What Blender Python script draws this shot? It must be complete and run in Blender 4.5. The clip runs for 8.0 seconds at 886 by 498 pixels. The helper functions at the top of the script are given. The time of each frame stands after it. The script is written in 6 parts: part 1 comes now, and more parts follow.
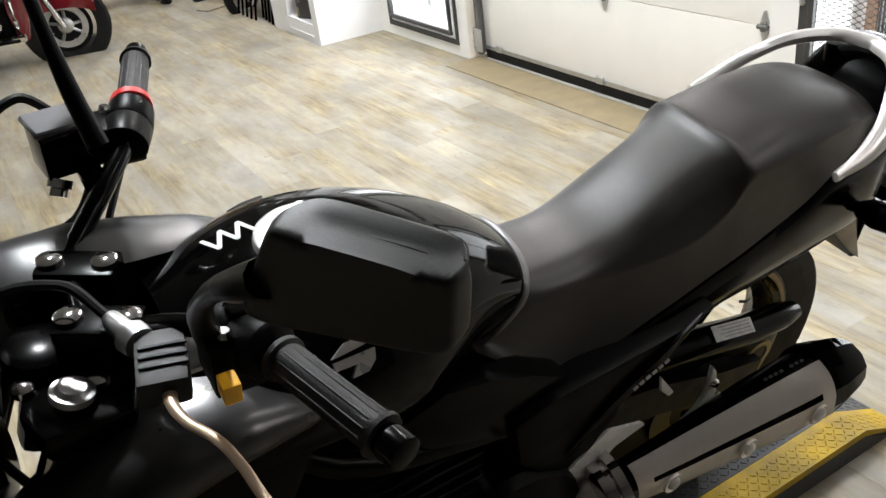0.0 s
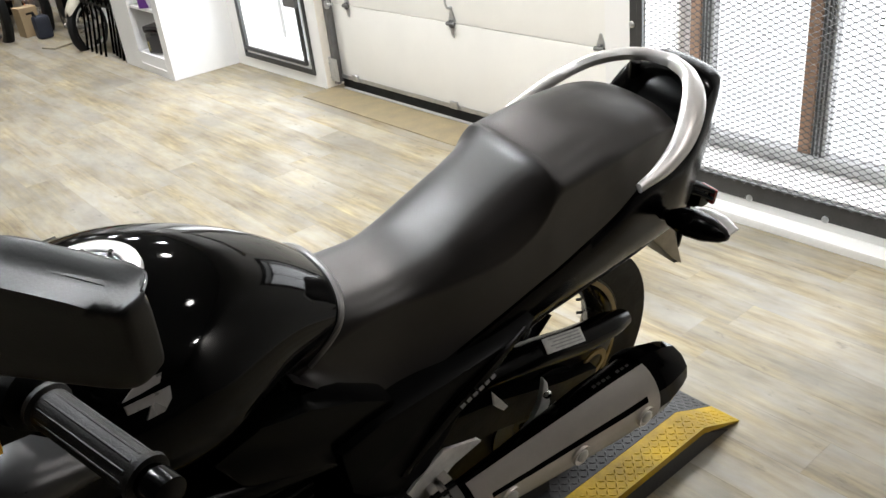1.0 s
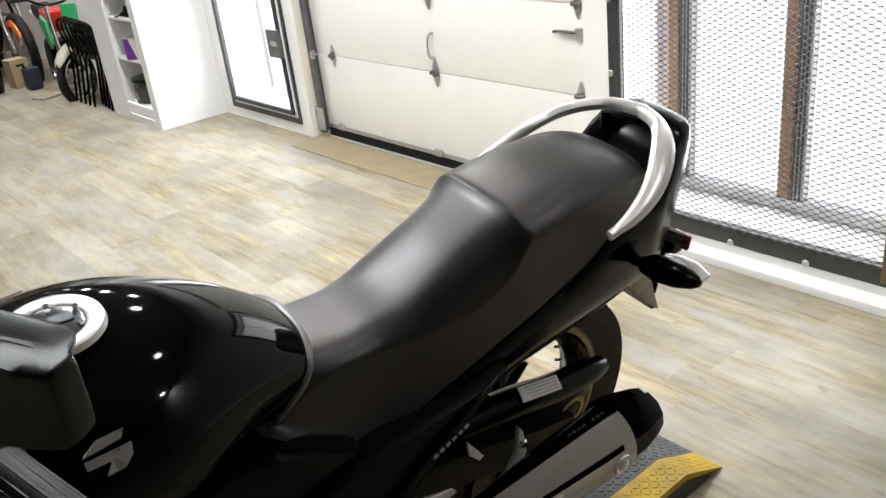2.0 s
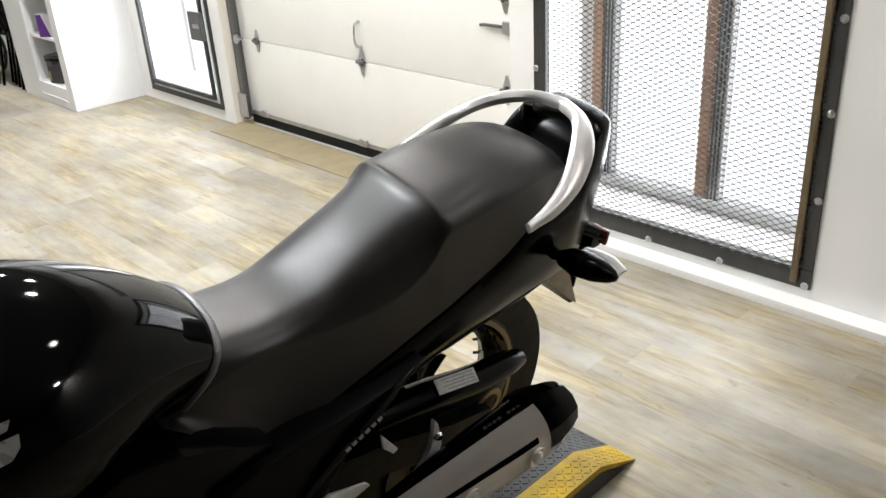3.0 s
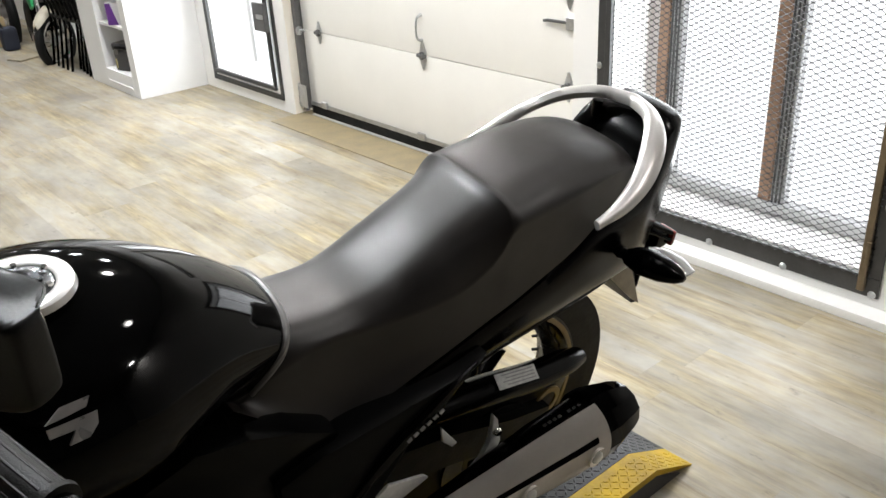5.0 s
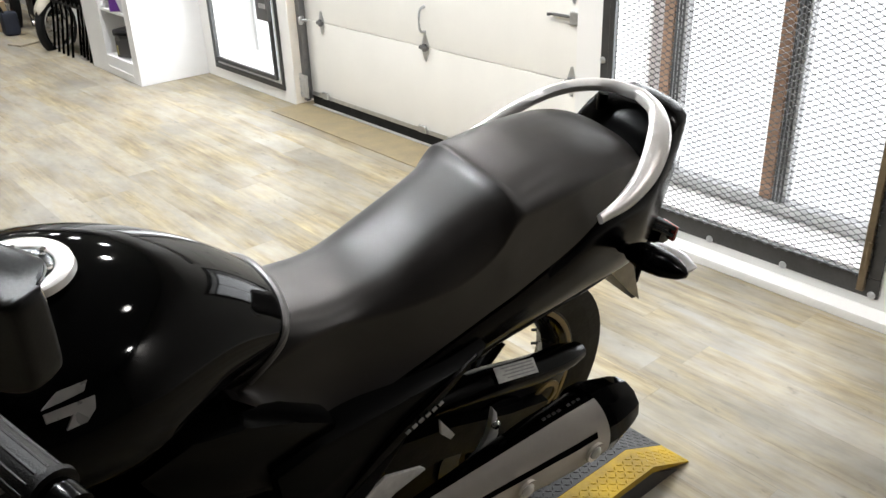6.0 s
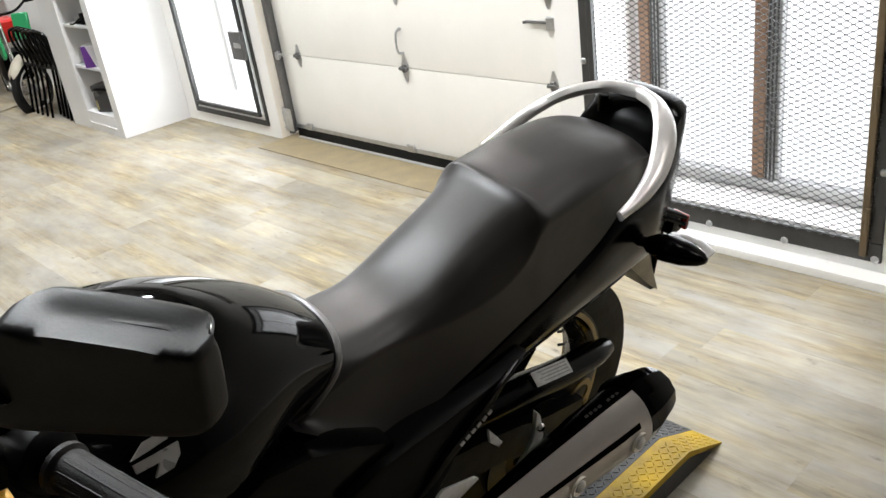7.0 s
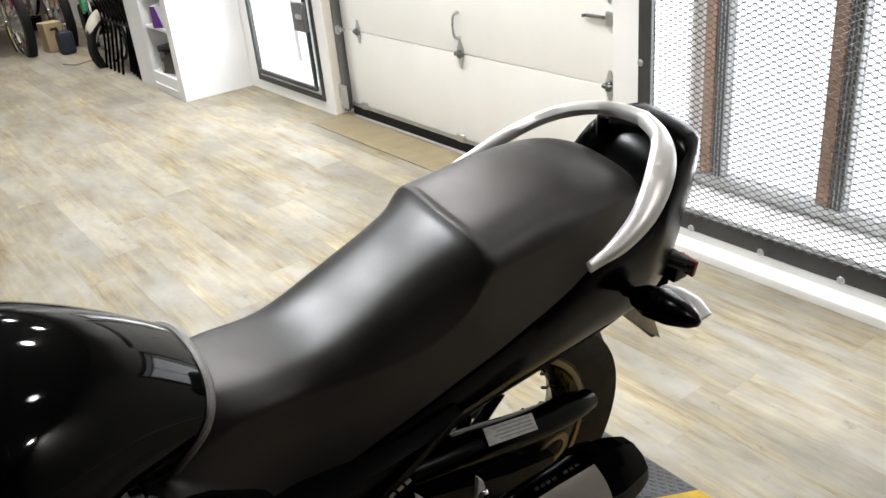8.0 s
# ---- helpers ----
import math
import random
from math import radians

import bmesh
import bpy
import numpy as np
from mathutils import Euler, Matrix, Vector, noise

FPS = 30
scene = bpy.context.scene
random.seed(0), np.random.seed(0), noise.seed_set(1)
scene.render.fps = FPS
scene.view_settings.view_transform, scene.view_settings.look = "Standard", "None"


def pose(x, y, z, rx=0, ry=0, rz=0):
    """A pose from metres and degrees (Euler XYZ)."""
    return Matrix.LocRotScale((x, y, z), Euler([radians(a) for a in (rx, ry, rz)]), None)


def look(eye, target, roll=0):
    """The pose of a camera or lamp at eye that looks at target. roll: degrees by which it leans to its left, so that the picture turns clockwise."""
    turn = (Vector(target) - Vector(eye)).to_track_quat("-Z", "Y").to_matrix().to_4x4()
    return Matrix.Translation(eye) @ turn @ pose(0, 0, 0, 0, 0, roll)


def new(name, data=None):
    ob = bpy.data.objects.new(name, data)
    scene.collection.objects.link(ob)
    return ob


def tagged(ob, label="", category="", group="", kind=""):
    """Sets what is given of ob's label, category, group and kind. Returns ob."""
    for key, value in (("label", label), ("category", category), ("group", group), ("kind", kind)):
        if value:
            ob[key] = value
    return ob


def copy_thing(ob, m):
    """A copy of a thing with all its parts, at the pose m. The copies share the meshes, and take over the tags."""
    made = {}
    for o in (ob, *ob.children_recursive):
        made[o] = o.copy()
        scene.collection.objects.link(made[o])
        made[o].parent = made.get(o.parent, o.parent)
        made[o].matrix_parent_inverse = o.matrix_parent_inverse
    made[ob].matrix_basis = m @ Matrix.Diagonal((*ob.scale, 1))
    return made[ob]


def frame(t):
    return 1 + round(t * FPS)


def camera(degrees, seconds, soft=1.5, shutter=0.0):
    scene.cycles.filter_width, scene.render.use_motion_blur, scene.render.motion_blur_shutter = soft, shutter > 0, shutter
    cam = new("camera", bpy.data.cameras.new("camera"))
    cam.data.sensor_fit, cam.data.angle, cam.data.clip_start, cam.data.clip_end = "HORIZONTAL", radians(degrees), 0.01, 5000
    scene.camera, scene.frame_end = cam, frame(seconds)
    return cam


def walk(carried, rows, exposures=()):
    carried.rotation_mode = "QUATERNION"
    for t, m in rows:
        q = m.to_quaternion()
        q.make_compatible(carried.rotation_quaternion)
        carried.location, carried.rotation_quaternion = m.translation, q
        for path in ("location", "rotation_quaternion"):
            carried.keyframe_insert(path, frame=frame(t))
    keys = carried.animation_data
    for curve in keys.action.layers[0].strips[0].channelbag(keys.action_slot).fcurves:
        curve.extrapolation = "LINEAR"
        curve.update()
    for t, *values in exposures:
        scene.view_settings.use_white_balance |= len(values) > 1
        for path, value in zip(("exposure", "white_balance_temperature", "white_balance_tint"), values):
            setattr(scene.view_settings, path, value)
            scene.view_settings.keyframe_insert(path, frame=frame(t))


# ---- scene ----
cam = camera(54.7, 8.0)
PATH = [
    (0, (-0.283, -0.207, 1.609), (0.544, 1.344, 0.655), -7.5),
    (0.2, (-0.264, -0.212, 1.605), (0.623, 1.283, 0.614), -6.2),
    (0.5, (-0.238, -0.239, 1.6), (0.748, 1.225, 0.66), -5.0),
    (0.8, (-0.211, -0.263, 1.604), (0.826, 1.179, 0.684), -6.1),
    (1, (-0.2, -0.268, 1.594), (0.867, 1.147, 0.667), -6.8),
    (1.2, (-0.192, -0.278, 1.601), (0.885, 1.135, 0.684), -6.5),
    (2.3, (-0.168, -0.297, 1.597), (0.979, 1.122, 0.779), -6.6),
    (2.5, (-0.161, -0.301, 1.593), (1.024, 1.064, 0.738), -6.2),
    (3, (-0.153, -0.287, 1.584), (1.087, 1.023, 0.72), -3.5),
    (3.5, (-0.163, -0.268, 1.584), (1.026, 1.093, 0.729), -3.9),
    (4, (-0.176, -0.264, 1.58), (0.978, 1.117, 0.709), -3.3),
    (5.5, (-0.171, -0.261, 1.577), (0.984, 1.125, 0.714), -3.0),
    (6, (-0.173, -0.253, 1.57), (0.98, 1.124, 0.691), -2.1),
    (6.5, (-0.184, -0.242, 1.576), (0.99, 1.119, 0.699), -1.8),
    (7, (-0.247, -0.235, 1.595), (0.937, 1.134, 0.745), -8.4),
    (7.3, (-0.25, -0.262, 1.599), (0.961, 1.079, 0.743), -11.1),
    (7.5, (-0.176, -0.249, 1.587), (1.06, 1.084, 0.752), -8.3),
    (7.6, (-0.121, -0.238, 1.576), (1.098, 1.136, 0.785), -7.1),
    (8, (0.067, -0.213, 1.569), (1.09, 1.266, 0.693), -5.7),
]
walk(cam, [(t, look(eye, target, roll)) for t, eye, target, roll in PATH])


# ---- world, sun and lamps ----
world = bpy.data.worlds.new("world")
scene.world = world
world.use_nodes = True
wn = world.node_tree
sky = wn.nodes.new("ShaderNodeTexSky")
sky.sky_type, sky.sun_disc, sky.sun_elevation, sky.sun_rotation = "NISHITA", False, radians(38), radians(60)
wn.links.new(sky.outputs[0], wn.nodes["Background"].inputs[0])
wn.nodes["Background"].inputs[1].default_value = 0.12


def area_lamp(name, m, w, h, watts, color=(1, 1, 1), spread=180):
    data = bpy.data.lights.new(name, "AREA")
    data.shape, data.size, data.size_y, data.energy, data.color, data.spread = "RECTANGLE", w, h, watts, color, radians(spread)
    ob = new(name, data)
    ob.matrix_world = m
    return ob


# daylight in the window openings
area_lamp("daylight_grille_window", look((2.83, 1.37, 1.10), (0, 1.37, 1.10)), 1.0, 1.7, 32, (0.93, 0.97, 1.0))
area_lamp("daylight_display_window", look((2.78, 5.07, 1.05), (0, 5.07, 1.05)), 0.76, 1.7, 20, (0.93, 0.97, 1.0))

# ---- materials ----


def material(name, color=(0.8, 0.8, 0.8), rough=0.5, metal=0.0, scale=8.0, vary=0.12, bump=0.05, fine=120.0, coat=0.0, spec=0.5,
             per_piece=0.0, emit=None, power=0.0, sheen=0.0):
    """A procedural surface: broad stains and fine grain in colour and gloss, with a little relief."""
    mat = bpy.data.materials.new(name)
    mat.use_nodes = True
    t = mat.node_tree
    b = t.nodes["Principled BSDF"]
    b.inputs["Metallic"].default_value = metal
    b.inputs["Coat Weight"].default_value = coat
    b.inputs["Coat Roughness"].default_value = 0.03
    b.inputs["Specular IOR Level"].default_value = spec
    if sheen:
        b.inputs["Sheen Weight"].default_value = sheen
    if emit:
        b.inputs["Emission Color"].default_value = (*emit, 1)
        b.inputs["Emission Strength"].default_value = power
    co = t.nodes.new("ShaderNodeTexCoord")
    big = t.nodes.new("ShaderNodeTexNoise")
    big.inputs["Scale"].default_value, big.inputs["Detail"].default_value = scale, 5
    small = t.nodes.new("ShaderNodeTexNoise")
    small.inputs["Scale"].default_value, small.inputs["Detail"].default_value = fine, 3
    for n in (big, small):
        t.links.new(co.outputs["Object"], n.inputs["Vector"])
    add = t.nodes.new("ShaderNodeMath")
    add.operation = "MULTIPLY_ADD"
    add.inputs[1].default_value = 0.35
    t.links.new(small.outputs[0], add.inputs[0])
    t.links.new(big.outputs[0], add.inputs[2])
    fac = add.outputs[0]
    if per_piece:
        info = t.nodes.new("ShaderNodeObjectInfo")
        isl = t.nodes.new("ShaderNodeNewGeometry")
        both = t.nodes.new("ShaderNodeMath")
        both.operation = "ADD"
        t.links.new(info.outputs["Random"], both.inputs[0])
        t.links.new(isl.outputs["Random Per Island"], both.inputs[1])
        fr = t.nodes.new("ShaderNodeMath")
        fr.operation = "FRACT"
        t.links.new(both.outputs[0], fr.inputs[0])
        more = t.nodes.new("ShaderNodeMath")
        more.operation = "MULTIPLY_ADD"
        more.inputs[1].default_value = per_piece
        t.links.new(fr.outputs[0], more.inputs[0])
        t.links.new(fac, more.inputs[2])
        fac = more.outputs[0]
    ramp = t.nodes.new("ShaderNodeMapRange")
    ramp.inputs["From Min"].default_value, ramp.inputs["From Max"].default_value = 0.35, 1.0 + per_piece
    ramp.inputs["To Min"].default_value, ramp.inputs["To Max"].default_value = 1 - vary, 1 + vary
    t.links.new(fac, ramp.inputs["Value"])
    mul = t.nodes.new("ShaderNodeVectorMath")
    mul.operation = "SCALE"
    mul.inputs[0].default_value = color
    t.links.new(ramp.outputs[0], mul.inputs["Scale"])
    t.links.new(mul.outputs[0], b.inputs["Base Color"])
    rr = t.nodes.new("ShaderNodeMapRange")
    rr.inputs["From Min"].default_value, rr.inputs["From Max"].default_value = 0.3, 0.7
    rr.inputs["To Min"].default_value, rr.inputs["To Max"].default_value = rough * 0.85, min(1, rough * 1.15)
    t.links.new(big.outputs[0], rr.inputs["Value"])
    t.links.new(rr.outputs[0], b.inputs["Roughness"])
    if bump:
        bp = t.nodes.new("ShaderNodeBump")
        bp.inputs["Strength"].default_value, bp.inputs["Distance"].default_value = bump, 0.002
        t.links.new(small.outputs[0], bp.inputs["Height"])
        t.links.new(bp.outputs[0], b.inputs["Normal"])
    return mat


def glass_material(name):
    mat = bpy.data.materials.new(name)
    mat.use_nodes = True
    b = mat.node_tree.nodes["Principled BSDF"]
    b.inputs["Transmission Weight"].default_value, b.inputs["Roughness"].default_value, b.inputs["IOR"].default_value = 1.0, 0.0, 1.1
    return mat


def glow_material(name, color, power):
    mat = bpy.data.materials.new(name)
    mat.use_nodes = True
    t = mat.node_tree
    t.nodes.remove(t.nodes["Principled BSDF"])
    e = t.nodes.new("ShaderNodeEmission")
    e.inputs[0].default_value, e.inputs[1].default_value = (*color, 1), power
    t.links.new(e.outputs[0], t.nodes["Material Output"].inputs[0])
    return mat


def floor_material():
    """Vinyl oak planks: tan, with grey weathered streaks along the grain (along y) and a tone of its own for each plank."""
    mat = bpy.data.materials.new("vinyl_oak_planks")
    mat.use_nodes = True
    t = mat.node_tree
    b = t.nodes["Principled BSDF"]
    geo = t.nodes.new("ShaderNodeNewGeometry")
    info = t.nodes.new("ShaderNodeObjectInfo")
    addr = t.nodes.new("ShaderNodeMath")
    addr.operation = "ADD"
    t.links.new(info.outputs["Random"], addr.inputs[0])
    t.links.new(geo.outputs["Random Per Island"], addr.inputs[1])
    shift = t.nodes.new("ShaderNodeMath")
    shift.operation = "MULTIPLY"
    shift.inputs[1].default_value = 37.0
    t.links.new(addr.outputs[0], shift.inputs[0])
    off = t.nodes.new("ShaderNodeCombineXYZ")
    t.links.new(shift.outputs[0], off.inputs[0])
    t.links.new(shift.outputs[0], off.inputs[1])
    pos = t.nodes.new("ShaderNodeVectorMath")
    pos.operation = "ADD"
    t.links.new(geo.outputs["Position"], pos.inputs[0])
    t.links.new(off.outputs[0], pos.inputs[1])

    def noise_of(sx, sy, detail, rough):
        sc = t.nodes.new("ShaderNodeVectorMath")
        sc.operation = "MULTIPLY"
        sc.inputs[1].default_value = (sx, sy, 1)
        t.links.new(pos.outputs[0], sc.inputs[0])
        n = t.nodes.new("ShaderNodeTexNoise")
        n.inputs["Scale"].default_value, n.inputs["Detail"].default_value, n.inputs["Roughness"].default_value = 1.0, detail, rough
        t.links.new(sc.outputs[0], n.inputs["Vector"])
        return n.outputs[0]

    grain, cloud, dirt = noise_of(34, 2.8, 6, 0.68), noise_of(7, 1.5, 4, 0.62), noise_of(16, 7, 4, 0.7)
    r1 = t.nodes.new("ShaderNodeValToRGB")
    r1.color_ramp.elements[0].position, r1.color_ramp.elements[1].position = 0.33, 0.68
    r1.color_ramp.elements[0].color, r1.color_ramp.elements[1].color = FLOOR_DARK, FLOOR_LIGHT
    t.links.new(grain, r1.inputs[0])
    r2 = t.nodes.new("ShaderNodeValToRGB")
    r2.color_ramp.elements[0].position, r2.color_ramp.elements[1].position = 0.36, 0.62
    r2.color_ramp.elements[0].color, r2.color_ramp.elements[1].color = (0, 0, 0, 1), (1, 1, 1, 1)
    t.links.new(cloud, r2.inputs[0])
    mix = t.nodes.new("ShaderNodeMix")
    mix.data_type = "RGBA"
    t.links.new(r2.outputs[0], mix.inputs[0])
    t.links.new(r1.outputs[0], mix.inputs[6])
    mix.inputs[7].default_value = FLOOR_GREY
    # pale worn patches that run on over several planks
    sc = t.nodes.new("ShaderNodeVectorMath")
    sc.operation = "MULTIPLY"
    sc.inputs[1].default_value = (4.2, 1.9, 1)
    t.links.new(geo.outputs["Position"], sc.inputs[0])
    patches = t.nodes.new("ShaderNodeTexNoise")
    patches.inputs["Scale"].default_value, patches.inputs["Detail"].default_value, patches.inputs["Roughness"].default_value = 1.0, 5, 0.65
    t.links.new(sc.outputs[0], patches.inputs["Vector"])
    r4 = t.nodes.new("ShaderNodeMapRange")
    r4.inputs["From Min"].default_value, r4.inputs["From Max"].default_value = 0.34, 0.68
    r4.inputs["To Min"].default_value, r4.inputs["To Max"].default_value = 0.72, 1.20
    t.links.new(patches.outputs[0], r4.inputs["Value"])
    r3 = t.nodes.new("ShaderNodeMapRange")
    r3.inputs["From Min"].default_value, r3.inputs["From Max"].default_value = 0.62, 0.75
    r3.inputs["To Min"].default_value, r3.inputs["To Max"].default_value = 1.0, 0.50
    t.links.new(dirt, r3.inputs["Value"])
    frac = t.nodes.new("ShaderNodeMath")
    frac.operation = "FRACT"
    t.links.new(addr.outputs[0], frac.inputs[0])
    tone = t.nodes.new("ShaderNodeMapRange")
    tone.inputs["To Min"].default_value, tone.inputs["To Max"].default_value = 0.82, 1.10
    t.links.new(frac.outputs[0], tone.inputs["Value"])
    both = t.nodes.new("ShaderNodeMath")
    both.operation = "MULTIPLY"
    t.links.new(r3.outputs[0], both.inputs[0])
    t.links.new(tone.outputs[0], both.inputs[1])
    worn = t.nodes.new("ShaderNodeMath")
    worn.operation = "MULTIPLY"
    t.links.new(both.outputs[0], worn.inputs[0])
    t.links.new(r4.outputs[0], worn.inputs[1])
    out = t.nodes.new("ShaderNodeVectorMath")
    out.operation = "SCALE"
    t.links.new(mix.outputs[2], out.inputs[0])
    t.links.new(worn.outputs[0], out.inputs["Scale"])
    t.links.new(out.outputs[0], b.inputs["Base Color"])
    rr = t.nodes.new("ShaderNodeMapRange")
    rr.inputs["To Min"].default_value, rr.inputs["To Max"].default_value = 0.40, 0.56
    t.links.new(grain, rr.inputs["Value"])
    t.links.new(rr.outputs[0], b.inputs["Roughness"])
    bp = t.nodes.new("ShaderNodeBump")
    bp.inputs["Strength"].default_value, bp.inputs["Distance"].default_value = 0.12, 0.002
    t.links.new(grain, bp.inputs["Height"])
    t.links.new(bp.outputs[0], b.inputs["Normal"])
    return mat


FLOOR_DARK, FLOOR_LIGHT, FLOOR_GREY = (0.160, 0.121, 0.064, 1), (0.425, 0.351, 0.210, 1), (0.315, 0.291, 0.248, 1)
M_FLOOR = floor_material()
M_WALL = material("white_wall_paint", (0.86, 0.85, 0.83), 0.6, scale=2.5, vary=0.03, bump=0.12, fine=160)
M_JAMB = material("cream_wall_paint", (0.82, 0.77, 0.68), 0.6, scale=3, vary=0.04, bump=0.1, fine=160)
M_CEIL = material("grey_ceiling_paint", (0.20, 0.20, 0.203), 0.8, scale=3, vary=0.03)
M_DARKWALL = material("grey_wall_paint", (0.10, 0.10, 0.102), 0.6, scale=2.5, vary=0.06, bump=0.12, fine=160)
M_DOOR = material("garage_door_steel_cream", (0.86, 0.845, 0.80), 0.45, scale=5, vary=0.03, bump=0.15, fine=260)
M_STEEL = material("galvanised_steel", (0.55, 0.56, 0.57), 0.38, 0.9, scale=30, vary=0.2)
M_TRACK = material("grey_track_steel", (0.16, 0.16, 0.16), 0.45, 0.7, scale=20, vary=0.2)
M_FRAME = material("black_painted_steel", (0.055, 0.055, 0.055), 0.42, 0.3, scale=14, vary=0.3, bump=0.2)
M_RUST = material("brown_hinge_strip", (0.16, 0.12, 0.07), 0.5, 0.3, scale=24, vary=0.35, bump=0.2)
M_MESH = material("dark_expanded_metal", (0.045, 0.045, 0.045), 0.45, 0.4, scale=40, vary=0.2)
M_MULLION = material("brown_stained_wood", (0.32, 0.19, 0.12), 0.55, scale=12, vary=0.3, bump=0.2)
M_ALU = material("window_track_aluminium", (0.55, 0.55, 0.55), 0.4, 0.6, scale=20, vary=0.15)
M_SILL = material("worn_sill_paint", (0.66, 0.65, 0.63), 0.6, scale=14, vary=0.45, bump=0.2)
M_RUBBER = material("black_rubber", (0.004, 0.004, 0.004), 0.6, scale=20, vary=0.3, bump=0.3, spec=0.2)
M_THRESH = material("tan_threshold_vinyl", (0.25, 0.200, 0.118), 0.5, scale=9, vary=0.35, bump=0.15)
M_CABINET = material("white_cabinet_paint", (0.82, 0.82, 0.82), 0.45, scale=4, vary=0.04, bump=0.06)
M_BLACKGLOSS = material("gloss_black_paint", (0.001, 0.001, 0.001), 0.05, scale=4, vary=0.05, bump=0.0, spec=0.16)
M_BLACKMATT = material("matt_black_plastic", (0.0014, 0.0014, 0.0014), 0.36, scale=30, vary=0.2, bump=0.1, fine=500, spec=0.08)
M_BLACKSATIN = material("satin_black_paint", (0.0008, 0.0008, 0.0008), 0.2, scale=20, vary=0.2, bump=0.02, spec=0.09)
M_LID = material("grey_reservoir_plastic", (0.055, 0.055, 0.06), 0.4, scale=20, vary=0.12, bump=0.05)
M_PANEL = material("smooth_dark_plastic", (0.018, 0.018, 0.0185), 0.32, scale=20, vary=0.12, bump=0.0, spec=0.6)
M_SHROUD = material("matt_dark_grey_plastic", (0.010, 0.010, 0.0096), 0.45, scale=20, vary=0.12, bump=0.05, fine=600, spec=0.3)
M_SEAT = material("black_seat_vinyl", (0.0060, 0.0040, 0.0030), 0.43, scale=18, vary=0.18, bump=0.03, fine=500, spec=0.56)
M_RAIL = material("silver_painted_aluminium", (0.66, 0.64, 0.62), 0.34, 0.55, scale=30, vary=0.06, bump=0.03, fine=600)
M_CHROME = material("chrome", (0.72, 0.70, 0.68), 0.10, 1.0, scale=10, vary=0.06, bump=0.0)
M_DARKCHROME = material("dark_polished_metal", (0.20, 0.21, 0.22), 0.2, 1.0, scale=10, vary=0.06, bump=0.0)
M_HEAT = material("heat_shield_satin_chrome", (0.95, 0.90, 0.84), 0.20, 0.42, scale=9, vary=0.08, bump=0.0)
M_ALLOY = material("cast_alloy", (0.55, 0.55, 0.55), 0.32, 0.9, scale=30, vary=0.15)
M_BRIGHT = material("polished_alloy", (0.50, 0.49, 0.48), 0.3, 0.45, scale=30, vary=0.15)
M_CAST = material("pale_cast_aluminium", (0.80, 0.79, 0.78), 0.35, 0.15, scale=40, vary=0.2, bump=0.1)
M_DIMINK = material("dim_grey_print", (0.03, 0.03, 0.03), 0.5, scale=30, vary=0.2)
M_CARDYEL = material("pale_yellow_card", (0.45, 0.40, 0.20), 0.5, scale=30, vary=0.1)
M_TYRE = material("tyre_rubber", (0.006, 0.006, 0.006), 0.6, scale=20, vary=0.3, bump=0.3, spec=0.25)
M_RIM = material("black_wheel_paint", (0.003, 0.003, 0.003), 0.25, scale=12, vary=0.2, spec=0.2)
M_GOLD = material("bronze_metal_and_rim_glint", (0.22, 0.165, 0.075), 0.45, 0.8, scale=20, vary=0.2)
M_TRIM = material("grey_rubber_trim", (0.16, 0.155, 0.15), 0.4, scale=20, vary=0.1)
M_ENGINE = material("black_engine_paint", (0.001, 0.001, 0.001), 0.4, scale=30, vary=0.3, bump=0.2, spec=0.08)
M_RED = material("red_plastic", (0.55, 0.015, 0.012), 0.3, scale=20, vary=0.1)
M_LENS = material("dark_red_lens", (0.16, 0.012, 0.01), 0.12, scale=20, vary=0.1)
M_CLEAR = material("clear_indicator_lens", (0.75, 0.75, 0.75), 0.15, scale=20, vary=0.1)
M_YELLOW = material("yellow_switch_plastic", (0.85, 0.42, 0.01), 0.35, scale=20, vary=0.05)
M_LEVER = material("clear_coated_alloy", (0.72, 0.54, 0.38), 0.36, 0.5, scale=20, vary=0.06)
M_GRIP = material("ribbed_grip_rubber", (0.004, 0.0036, 0.0033), 0.45, scale=40, vary=0.2, bump=0.4, fine=700, spec=0.3)
M_LABEL = material("silver_label_foil", (0.55, 0.55, 0.53), 0.4, 0.2, scale=60, vary=0.3)
M_INK = material("grey_print", (0.30, 0.30, 0.30), 0.5, scale=30, vary=0.2)
M_WHITEINK = material("white_print", (0.62, 0.62, 0.62), 0.4, scale=30, vary=0.1)
M_BEIGE = material("beige_worn_plastic", (0.30, 0.26, 0.19), 0.5, scale=20, vary=0.3)
M_PLATEGREY = material("grey_diamond_plate", (0.032, 0.032, 0.033), 0.45, scale=18, vary=0.35, bump=0.2, spec=0.25)
M_PLATEYEL = material("yellow_diamond_plate", (0.34, 0.22, 0.007), 0.5, scale=16, vary=0.35, bump=0.2, spec=0.2)
M_DIAL = material("grey_glass_dial", (0.05, 0.055, 0.06), 0.08, scale=20, vary=0.1)
M_MIRROR = material("mirror_glass", (0.85, 0.85, 0.85), 0.02, 1.0, scale=3, vary=0.01, bump=0)

# ---- mesh helpers ----


def finish(bm, name, sharp=40):
    bmesh.ops.recalc_face_normals(bm, faces=bm.faces)
    for f in bm.faces:
        f.smooth = True
    for e in bm.edges:
        e.smooth = len(e.link_faces) == 2 and e.calc_face_angle(0) < radians(sharp)
    me = bpy.data.meshes.new(name)
    bm.to_mesh(me)
    bm.free()
    return me


